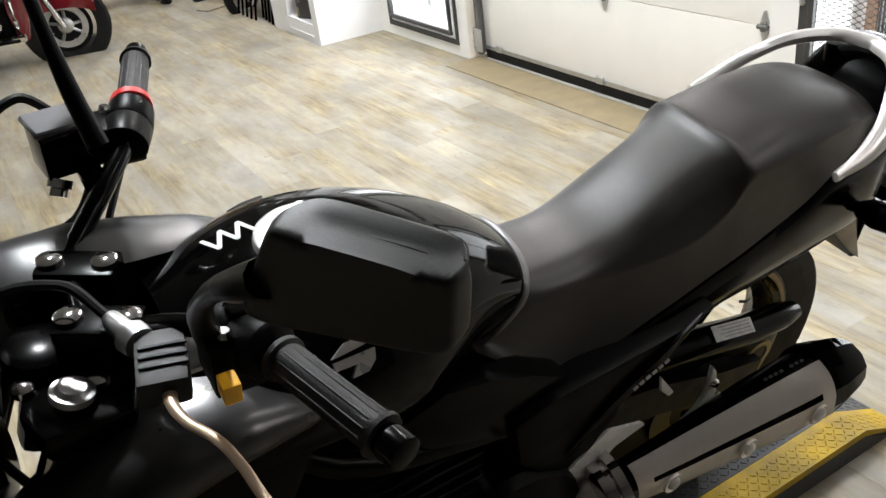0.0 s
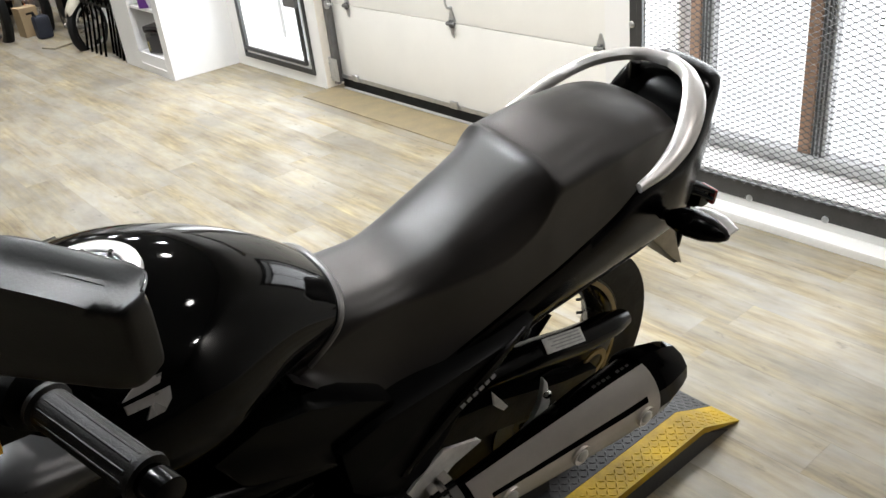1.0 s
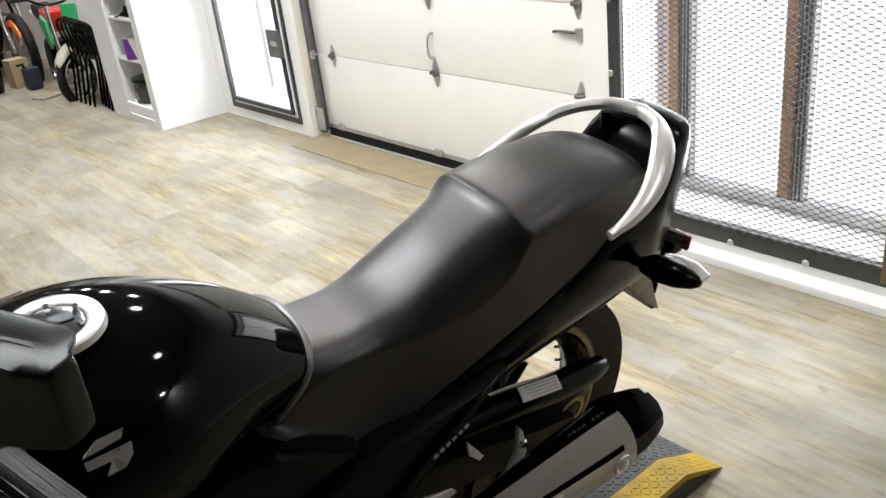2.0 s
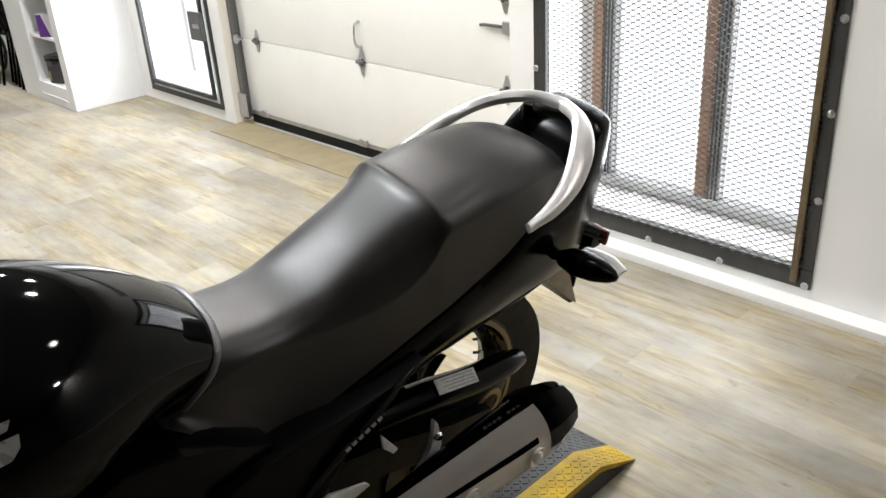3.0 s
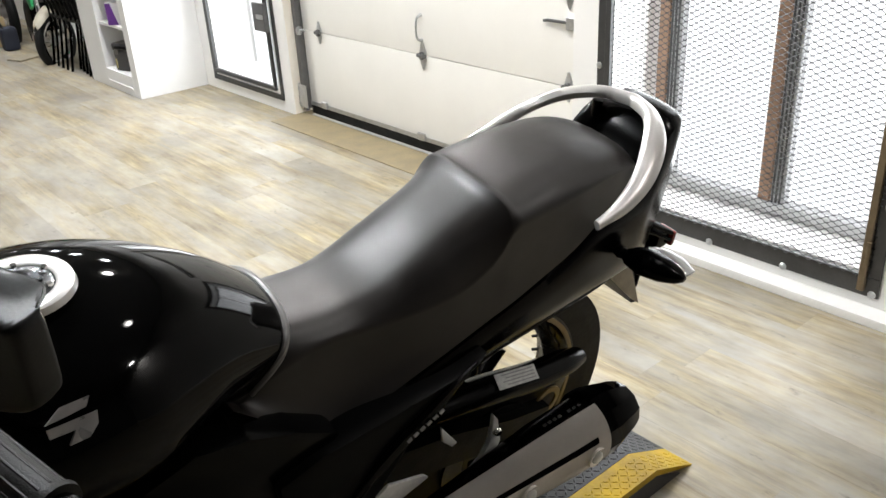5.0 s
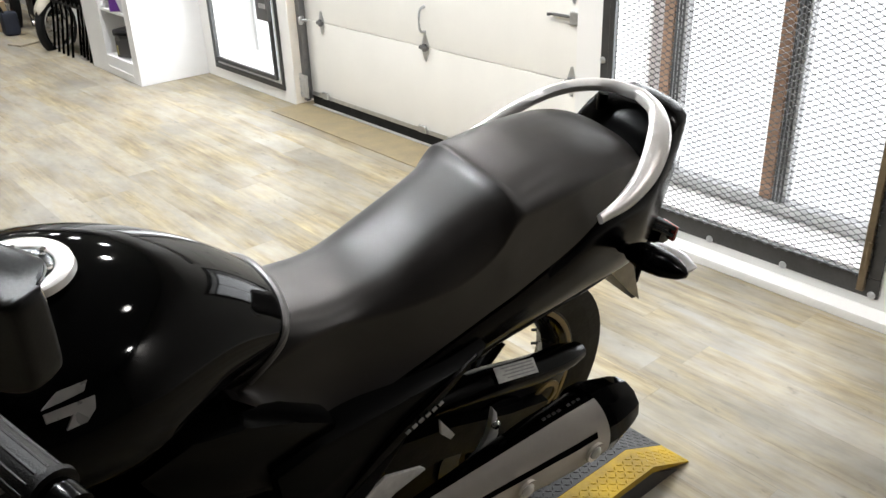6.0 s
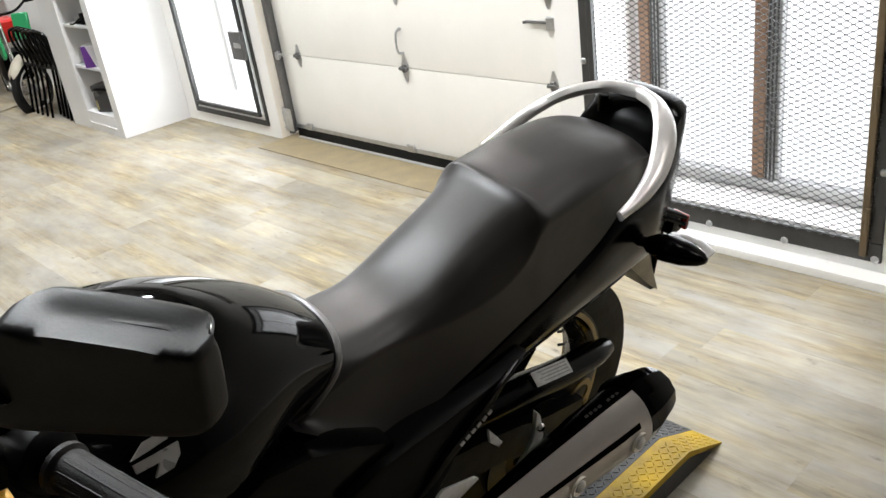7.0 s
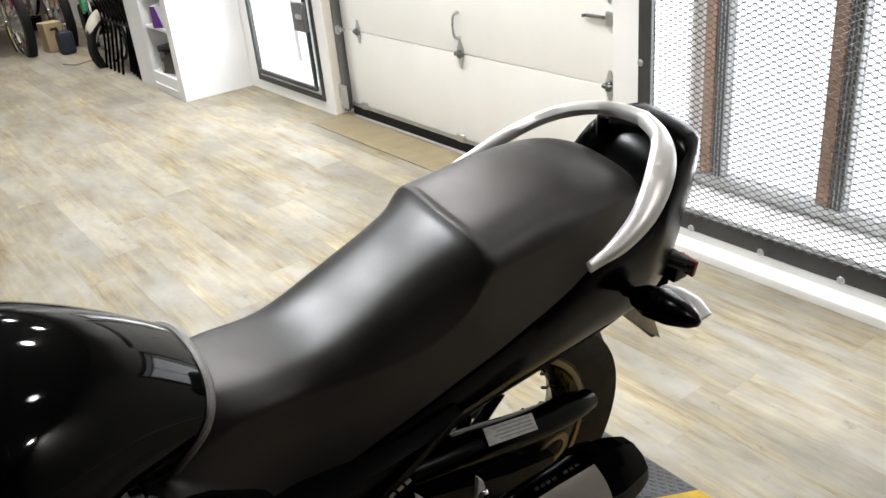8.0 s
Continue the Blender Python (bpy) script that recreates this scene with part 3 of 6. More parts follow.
part("back_panel", newbox((CX + 0.30, CY0 + 0.031, 0.0), (WX - 0.003, CY1 - 0.001, 2.2)), M_CABINET, shelf)
part("side_panel", newbox((CX + 0.0205, 6.275, 0.0), (CX + 0.299, 6.305, 2.2)), M_CABINET, shelf)
for z in (0.145, 0.485, 0.785, 1.07):
    part("shelf_board", newbox((CX + 0.004, CY0 + 0.031, z - 0.02), (CX + 0.299, 6.2745, z)) if z > 1 else newbox((CX + 0.021, CY0 + 0.031, z - 0.02), (CX + 0.299, 6.2745, z), 0.002), M_CABINET, shelf)

case = thing("tool_case", pose(2.22, 5.99, 0.146, 0, 0, 20), "dark grey plastic tool case on the bottom shelf", "tool case")
part("body", newbox((-0.09, -0.14, 0), (0.09, 0.14, 0.15), 0.02, seg=2), M_LID, case)
part("lid", newbox((-0.095, -0.145, 0.1505), (0.095, 0.145, 0.205), 0.02, seg=2), M_LID, case)
part("handle", newtube([(-0.09, -0.1, 0.17), (-0.12, -0.09, 0.18), (-0.12, 0.07, 0.18), (-0.09, 0.08, 0.17)], 0.011, 8, 4), M_BLACKMATT, case)
for y in (-0.09, 0.09):
    part("latch", newbox((-0.105, y - 0.02, 0.125), (-0.096, y + 0.02, 0.175), 0.003), M_TRACK, case)
part("label", newbox((-0.0935, 0.112, 0.02), (-0.0905, 0.125, 0.09)), M_CARDYEL, case, "yellow sticker")
bx = thing("product_box", pose(2.19, 5.95, 0.486, 0, 0, 42), "white and purple cardboard product box", "box")
part("carton", newbox((-0.05, -0.125, 0), (0.06, 0.125, 0.155), 0.003), material("white_carton", (0.72, 0.72, 0.74), 0.5, vary=0.06), bx)
bm = bmesh.new()
lo = [bm.verts.new((-0.0505, y, z)) for y, z in ((0.123, 0.002), (0.045, 0.002), (0.088, 0.153), (0.123, 0.153))]
hi = [bm.verts.new((-0.052, v.co.y, v.co.z)) for v in lo]
bm.faces.new(lo), bm.faces.new(hi[::-1])
for k in range(4):
    bm.faces.new((lo[k], lo[(k + 1) % 4], hi[(k + 1) % 4], hi[k]))
part("printed_panel", bm, material("purple_print", (0.10, 0.025, 0.20), 0.45), bx, "purple printed panel")
part("printed_bar", newbox((-0.0522, -0.11, 0.06), (-0.0503, -0.02, 0.085)), M_INK, bx)
bag = thing("camera_gear", pose(2.20, 5.97, 0.786, 0, 0, 10), "tangle of small black gear on the shelf", "gear")
rg = random.Random(5)
for i in range(9):
    p = Vector((rg.uniform(-0.06, 0.08), rg.uniform(-0.14, 0.14), 0.0))
    h = rg.uniform(0.03, 0.085) * (1 - abs(p.y) * 3.5)
    part("gear_piece", newbox((p.x - 0.025, p.y - 0.03, 0), (p.x + 0.025, p.y + 0.03, max(0.02, h)), 0.008, seg=2), M_BLACKMATT if i % 3 else M_ALLOY, bag)
part("cord", newtube([(-0.08, 0.16, 0.006), (-0.1, 0.08, 0.01), (-0.08, 0, 0.05), (-0.07, -0.08, 0.06), (-0.09, -0.15, 0.008)], 0.005, 6, 4), M_BLACKMATT, bag)

# ---- ceiling lights ----


def ceiling_spot(x, y, watts, tint):
    """A round recessed downlight: trim ring and lit lens, with a lamp just below."""
    ob = thing("ceiling_light", pose(x, y, TOP), "round recessed white ceiling downlight, lit", "ceiling light", "downlights")
    part("trim_ring", ring_solid(bmesh.new(), (0, 0, -0.012), (0, 0, 1), [(0.075, 0), (0.095, 0.0), (0.1, 0.0115), (0.07, 0.0115)], 24), M_CABINET, ob)
    part("lens", newturned((0, 0, -0.001), (0, 0, -0.007), [(0, 0.069), (1, 0.069)], 20), glow_material("lit_lens", tint, 30.0), ob, "glowing lens")
    data = bpy.data.lights.new("downlight", "AREA")
    data.shape, data.size, data.energy, data.color, data.spread = "DISK", 0.13, watts, tint, radians(150)
    lamp = new("downlight_lamp", data)
    lamp.matrix_world = pose(x, y, TOP - 0.02)


for x, y, watts, tint in LIGHTS:
    ceiling_spot(x, y, watts, tint)

# ---- the motorcycle: local x ahead, y to its left, z up from the rear tyre's foot, leaning on its side stand ----
BIKE = pose(0.990, 0.9665, 0.1436, 0, 0, 180) @ pose(0, 0, 0, -14.0) @ Matrix.Scale(1.108, 4)
bike = thing("motorcycle", BIKE, "black naked motorcycle with silver grab rail, leaning on its stand", "motorcycle")

# fuel tank
T_TOP = [(0.600, 0.806), (0.62, 0.826), (0.652, 0.853), (0.709, 0.888), (0.766, 0.914), (0.822, 0.930), (0.882, 0.936), (0.942, 0.931), (1.05, 0.90)]
T_WID = [(0.600, 0.092), (0.62, 0.102), (0.652, 0.116), (0.709, 0.140), (0.766, 0.159), (0.822, 0.172), (0.882, 0.178), (0.942, 0.172), (1.05, 0.146)]
T_SHO = [(0.600, 0.042), (0.62, 0.058), (0.652, 0.080), (0.709, 0.108), (0.766, 0.132), (0.822, 0.145), (1.05, 0.145)]
T_LOW = [(0.600, 0.67), (0.65, 0.69), (0.72, 0.708), (0.81, 0.726), (0.89, 0.740), (1.05, 0.755)]
T_COVE = [(0.600, 0.004), (0.64, 0.018), (0.69, 0.034), (0.735, 0.036), (0.775, 0.018), (0.82, 0.004), (0.86, 0.0), (1.05, 0.0)]


def tank_ring(x):
    zt, w, sh, zl, cv = (curve_at(k, x) for k in (T_TOP, T_WID, T_SHO, T_LOW, T_COVE))
    back = 0.75 * max(0.0, 1 - (x - 0.600) / 0.22)
    pts = []
    for k in range(15):
        u = k / 14 * math.pi / 2
        pts.append((w * math.sin(u), zt - sh * (1 - math.cos(u))))
    zs = pts[-1][1]
    for k in range(1, 12):
        u = k / 11
        z = zs + (zl - zs) * u
        e = min(1, u / 0.55)
        y = w - cv * e * e * (3 - 2 * e) - 0.035 * u ** 2.2
        pts.append((max(y, 0.02), z))
    pts.append((0.0, zl))
    return mirrored([Vector((x + back * (zt - z) * (0.25 + 0.75 * (y / w)), y, z)) for y, z in pts])


def tank_side(x, down, s, start=4):
    """The place and outward normal on the tank's skin, a distance down its outline from where the top turns over."""
    r = tank_ring(x)[start:26]
    left = down
    for a, b in zip(r, r[1:]):
        d = (b - a).length
        if left <= d:
            p = a.lerp(b, left / d)
            n = Vector((0, b.z - a.z, a.y - b.y)).normalized()
            n = n if n.y > 0 or n.z > 0 else -n
            return Vector((p.x, s * p.y, p.z)), Vector((0, s * abs(n.y), n.z)).normalized()
        left -= d
    return r[-1], Vector((0, s, 0))


def soft_ring(ring, x, lo, hi, reach):
    """A ring averaged with its neighbours, so that the skin flows."""
    reach = min(reach, x - lo, hi - x)
    return [sum(ps, Vector()) / 5 for ps in zip(*(ring(x + reach * k) for k in (-1, -0.5, 0, 0.5, 1)))]


bm = bmesh.new()
skin(bm, [soft_ring(tank_ring, 0.600 + 0.45 * i / 46, 0.600, 1.05, 0.026) for i in range(47)])
tank = part("fuel_tank", bm, M_BLACKGLOSS, bike, "gloss black fuel tank", sharp=60)
edge = [v for v in tank_ring(0.600)][:23]
edge = [Vector((v.x - 0.003, v.y * 0.995, v.z - 0.002)) for v in edge]
edge = [Vector((v.x, -v.y, v.z)) for v in reversed(edge[1:])] + edge
part("tank_trim", newtube(edge, 0.0055, 8), M_TRIM, tank, "grey rubber trim along the seat edge")
cap_m = pose(0.883, 0.010, 0.9360, 3, 0.5, 0) @ Matrix.Scale(0.75, 4)
bm = ring_solid(bmesh.new(), (0, 0, 0), (0, 0, 1), [(0.033, -0.006), (0.052, -0.006), (0.050, 0.004), (0.046, 0.007), (0.037, 0.006), (0.033, 0.003)], 48)
bmesh.ops.transform(bm, matrix=cap_m, verts=bm.verts)
cap = part("filler_ring", bm, M_RAIL, tank, "silver filler cap ring with screws")
bm = newturned((0, 0, -0.006), (0, 0, 0.005), [(0, 0.0325), (0.7, 0.0325), (1, 0.029)], 32)
box(bm, (-0.03, -0.011, 0.005), (0.012, 0.011, 0.009), 0.002)
bmesh.ops.transform(bm, matrix=cap_m, verts=bm.verts)
part("filler_lid", bm, M_DARKCHROME, cap, "black filler lid with key flap")
for k in range(6):
    a = radians(60 * k + 20)
    bm = newturned((0.042 * math.cos(a), 0.042 * math.sin(a), 0.006), (0.042 * math.cos(a), 0.042 * math.sin(a), 0.0095), [(0, 0.0036), (1, 0.003)], 8)
    bmesh.ops.transform(bm, matrix=cap_m, verts=bm.verts)
    part("cap_screw", bm, M_CHROME, cap)
for s in (1, -1):
    # tank badge: plain chrome blocks that follow the tank's side
    bm = bmesh.new()
    for o in ([(0.03, 0.012), (0.008, 0.026), (-0.028, 0.026), (-0.02, 0.014), (0.008, 0.012)], [(0.03, 0.006), (-0.03, 0.004), (-0.026, -0.012), (-0.012, -0.024), (0.012, -0.024), (0.0, -0.008), (0.03, -0.006)]):
        lo, hi = [], []
        for u, v in o:
            p, n = tank_side(0.895 + 0.80 * u, 0.092 - 0.74 * v, s)
            lo.append(bm.verts.new(p - n * 0.002))
            hi.append(bm.verts.new(p + n * 0.004))
        bm.faces.new(lo), bm.faces.new(hi[::-1])
        for i in range(len(lo)):
            j = (i + 1) % len(lo)
            bm.faces.new((lo[i], lo[j], hi[j], hi[i]))
    part("badge", bm, M_BRIGHT, tank, "angular chrome tank badge")
    for k in range(5 if s < 0 else 0):
        p, n = tank_side(0.978 - 0.011 * k, 0.004 if k % 2 else 0.038, s, 1)
        q, n = tank_side(0.967 - 0.011 * k, 0.036 if k % 2 else 0.002, s, 1)
        part("decal_bar", newtube([p + n * 0.0008, q + n * 0.0008], 0.0030, 6, flat=0.25, up=n), M_WHITEINK, tank, "white decal bar")

# seat: rider's dip, raised ridge, pillion pad
S_TOP = [(-0.135, 0.765), (-0.12, 0.802), (-0.085, 0.838), (-0.04, 0.860), (0.0, 0.870), (0.069, 0.875), (0.14, 0.872), (0.20, 0.864), (0.232, 0.860), (0.243, 0.864), (0.252, 0.856), (0.27, 0.846), (0.297, 0.833), (0.348, 0.812), (0.419, 0.776), (0.46, 0.762), (0.50, 0.756), (0.55, 0.758), (0.60, 0.766), (0.70, 0.765)]
S_EDGE = [(-0.135, 0.755), (-0.10, 0.80), (-0.05, 0.834), (0.03, 0.848), (0.10, 0.844), (0.184, 0.837), (0.232, 0.834), (0.248, 0.822), (0.266, 0.792), (0.29, 0.768), (0.32, 0.753), (0.36, 0.746), (0.42, 0.739), (0.46, 0.735), (0.50, 0.736), (0.545, 0.745), (0.60, 0.738), (0.70, 0.69)]
S_WID = [(-0.14, 0.02), (-0.135, 0.034), (-0.12, 0.056), (-0.09, 0.075), (-0.04, 0.092), (0.03, 0.102), (0.10, 0.106), (0.18, 0.107), (0.25, 0.107), (0.30, 0.107), (0.36, 0.104), (0.42, 0.094), (0.46, 0.085), (0.50, 0.079), (0.54, 0.078), (0.58, 0.080), (0.62, 0.080), (0.70, 0.078)]
S_LOW = [(-0.135, 0.745), (-0.06, 0.788), (-0.01, 0.780), (0.04, 0.762), (0.106, 0.730), (0.178, 0.706), (0.235, 0.687), (0.292, 0.672), (0.345, 0.655), (0.449, 0.627), (0.50, 0.614), (0.546, 0.609), (0.585, 0.622), (0.62, 0.646), (0.668, 0.690), (0.70, 0.72)]
S_LOWW = [(-0.14, 0.02), (-0.10, 0.070), (-0.01, 0.101), (0.10, 0.115), (0.25, 0.119), (0.45, 0.119), (0.60, 0.110), (0.70, 0.10)]
S_POW = [(-0.135, 2.4), (0.0, 3.6), (0.2, 5.5), (0.24, 5.5), (0.262, 5.0), (0.30, 4.4), (0.36, 4.2), (0.45, 5.0), (0.55, 5.0), (0.70, 4.0)]


def seat_ring(x):
    zc, ze, w, zl, wl, p = (curve_at(k, x) for k in (S_TOP, S_EDGE, S_WID, S_LOW, S_LOWW, S_POW))
    pts = [(w * u, zc - (zc - ze) * u ** p) for u in (0, 0.2, 0.4, 0.55, 0.68, 0.78, 0.86, 0.92, 0.96, 0.985, 1.0)]
    for u in (0.03, 0.08, 0.16, 0.28, 0.42, 0.57, 0.72, 0.86, 1.0):
        pts.append((w + 0.002 + (wl - w) * u ** 2.6, ze + (zl - ze) * u))
    pts.append((0.0, zl - 0.01))
    return mirrored([Vector((x - 0.006 * (y / max(w, 0.05)) ** 2 * (1 if x < 0.3 else max(0, 1 - (x - 0.3) / 0.1)), y, z)) for y, z in pts])


xs = sorted({round(-0.14 + 0.84 * i / 50, 4) for i in range(51)} | {0.216, 0.226, 0.233, 0.240, 0.246, 0.252, 0.258, 0.266})
bm = bmesh.new()
skin(bm, [seat_ring(x) if x < 0.272 else soft_ring(seat_ring, x, 0.268, 0.70, 0.03) for x in xs])
seat = part("seat", bm, M_SEAT, bike, "black vinyl two-level seat with a raised ridge", sharp=70)

# tail cowl
C_TOP = [(-0.262, 0.78), (-0.256, 0.835), (-0.24, 0.862), (-0.21, 0.880), (-0.18, 0.880), (-0.145, 0.862), (-0.118, 0.832), (-0.10, 0.800), (0.0, 0.778), (0.04, 0.762), (0.106, 0.732), (0.178, 0.709), (0.235, 0.690), (0.292, 0.675), (0.345, 0.659), (0.449, 0.631), (0.50, 0.618), (0.60, 0.595)]
C_WID = [(-0.262, 0.020), (-0.256, 0.040), (-0.24, 0.058), (-0.20, 0.082), (-0.157, 0.098), (-0.10, 0.112), (0.0, 0.119), (0.10, 0.124), (0.30, 0.129), (0.45, 0.130), (0.60, 0.124)]
C_LOW = [(-0.262, 0.69), (-0.25, 0.63), (-0.22, 0.605), (-0.157, 0.600), (-0.05, 0.602), (0.10, 0.600), (0.30, 0.592), (0.39, 0.583), (0.50, 0.56), (0.60, 0.54)]


def cowl_ring(x):
    zt, w, zl = (curve_at(k, x) for k in (C_TOP, C_WID, C_LOW))
    h = zt - zl
    pts = [(0, zt), (w * 0.4, zt - 0.001), (w * 0.7, zt - 0.004), (w * 0.86, zt - 0.012), (w * 0.95, zt - h * 0.14), (w, zt - h * 0.32), (w, zt - h * 0.52), (w * 0.995, zt - h * 0.72), (w * 0.98, zl + h * 0.1), (w * 0.92, zl), (w * 0.5, zl + 0.004), (0, zl + 0.006)]
    return mirrored([Vector((x, y, z)) for y, z in pts])


bm = bmesh.new()
skin(bm, [cowl_ring(-0.262 + 0.862 * i / 60) for i in range(61)])
cowl = part("tail_cowl", bm, M_BLACKSATIN, bike, "satin black tail cowl and side panel", sharp=50)
for s in (1, -1):
    part("cowl_lip", newtube([(-0.15, s * 0.084, 0.612), (-0.05, s * 0.102, 0.600), (0.15, s * 0.113, 0.594), (0.35, s * 0.117, 0.584), (0.5, s * 0.116, 0.556)], 0.005, 8, 4), M_BLACKGLOSS, cowl)
part("seat_lock_strap", newtube([(-0.105, 0.085, 0.800), (-0.15, 0.05, 0.826), (-0.16, 0.0, 0.835), (-0.15, -0.05, 0.826), (-0.105, -0.085, 0.800)], 0.011, 8, 4), M_BLACKGLOSS, cowl)

# silver grab rail, a blade that widens towards its front ends
R_PATH = [(0.096, 0.150, 0.803), (0.035, 0.150, 0.816), (-0.020, 0.142, 0.837), (-0.068, 0.121, 0.860), (-0.108, 0.090, 0.876), (-0.138, 0.050, 0.886), (-0.152, 0.0, 0.889)]
path = smooth_path(R_PATH, 6)
path = path + [Vector((p.x, -p.y, p.z)) for p in reversed(path[:-1])]
rings = []
for i, p in enumerate(path):
    d = (path[min(i + 1, len(path) - 1)] - path[max(i - 1, 0)]).normalized()
    u = abs(2 * i / (len(path) - 1) - 1)
    out = Vector((d.y, -d.x, 0)).normalized()
    if out.dot(p - Vector((0, 0, p.z))) < 0:
        out = -out
    down = Vector((0, 0, -1))
    half = 0.012 + 0.012 * math.sin(math.pi * min(1, u * 1.05)) ** 1.5 - 0.004 * max(0, (u - 0.85) / 0.15)
    thick = 0.011 - 0.005 * max(0, (u - 0.8) / 0.2)
    a = radians(52) * (0.35 + 0.65 * u)
    wide = (out * math.cos(a) + down * math.sin(a))
    face = wide.cross(d).normalized()
    q = p - wide * (half * 0.4 * math.sin(math.pi * min(1, u)))
    rings.append([q + wide * (half * c) + face * (thick * s) for c, s in ((-1, -0.3), (-0.85, 0.6), (-0.35, 1), (0.35, 1), (0.85, 0.6), (1, -0.3), (0.7, -1), (-0.7, -1))])
bm = skin(bmesh.new(), rings)
rail = part("grab_rail", bm, M_RAIL, bike, "silver painted wrap-around grab rail", sharp=50)
for s in (1, -1):
    part("rail_mount", newtube([(-0.135, s * 0.06, 0.80), (-0.132, s * 0.062, 0.868)], 0.010, 10), M_BLACKSATIN, rail)

# side covers with a brand strip
for s in (1, -1):
    bm = plate([(0.60, 0.62), (0.45, 0.625), (0.34, 0.632), (0.29, 0.64), (0.36, 0.612), (0.42, 0.575), (0.465, 0.50), (0.51, 0.44), (0.58, 0.42), (0.65, 0.50), (0.67, 0.60)], 0.09, 0.158, bevel=0.012)
    for v in bm.verts:
        v.co.y *= s
    cover = part("side_cover", bm, M_BLACKMATT, bike, "dull black side cover")
    part("cover_fold", newtube([(0.32, s * 0.150, 0.634), (0.40, s * 0.162, 0.606), (0.48, s * 0.162, 0.555), (0.56, s * 0.155, 0.47)], [0.004, 0.013, 0.016, 0.01], 8, 4, flat=0.6, up=(0, 1, 0)), M_BLACKSATIN, cover)
    for k in range(6):
        q = Vector((0.466, s * 0.1770, 0.581)).lerp(Vector((0.402, s * 0.1710, 0.596)), k / 5)
        bm = newbox((-0.0042, -0.0008, -0.0036), (0.0042, 0.0008, 0.0036))
        bmesh.ops.transform(bm, matrix=pose(q.x, q.y, q.z, 0, 32, 0), verts=bm.verts)
        part("brand_bar", bm, M_INK, cover, "pale bar of printed lettering")
    # panel below the tank
    bm = plate([(0.56, 0.628), (0.63, 0.672), (0.70, 0.705), (0.77, 0.722), (0.84, 0.70), (0.80, 0.62), (0.70, 0.57), (0.60, 0.55)], 0.09, 0.142, bevel=0.012)
    for v in bm.verts:
        v.co.y *= s
    part("frame_cover", bm, M_BLACKSATIN, bike, "satin black frame cover under the tank")
    # radiator shroud beside the tank
    rings = []
    for x, z, y, h, w in ((0.915, 0.858, 0.148, 0.03, 0.010), (0.96, 0.884, 0.156, 0.09, 0.018), (1.03, 0.908, 0.162, 0.14, 0.026), (1.10, 0.926, 0.164, 0.17, 0.030), (1.18, 0.932, 0.160, 0.18, 0.028), (1.26, 0.912, 0.150, 0.15, 0.022), (1.32, 0.88, 0.13, 0.10, 0.01)):
        z, h = (z - 0.036 - 0.45 * max(0.0, x - 1.06), h * 0.5) if s > 0 else (z, h)
        rings.append([Vector((x, s * (y + w * a), z - h * b)) for a, b in ((-3.2, 0.06), (-1.6, -0.04), (-0.4, 0.0), (0.6, 0.12), (1, 0.35), (0.9, 0.62), (0.3, 0.9), (-0.6, 1.0), (-1.4, 0.6), (-2.4, 0.2))])
    fine = []
    for a, b in zip(rings, rings[1:]):
        fine += [[p.lerp(q, t) for p, q in zip(a, b)] for t in (0, 0.33, 0.66)]
    part("radiator_shroud", skin(bmesh.new(), fine + [rings[-1]]), M_PANEL, bike, "smooth dark radiator shroud", sharp=55)
    bm = plate([(0.93, 0.79), (1.06, 0.775), (1.2, 0.755), (1.24, 0.64), (1.12, 0.57), (1.0, 0.63)], 0.11, 0.152, bevel=0.015)
    for v in bm.verts:
        v.co.y *= s
    part("lower_shroud", bm, M_BLACKMATT, bike)

# wheels


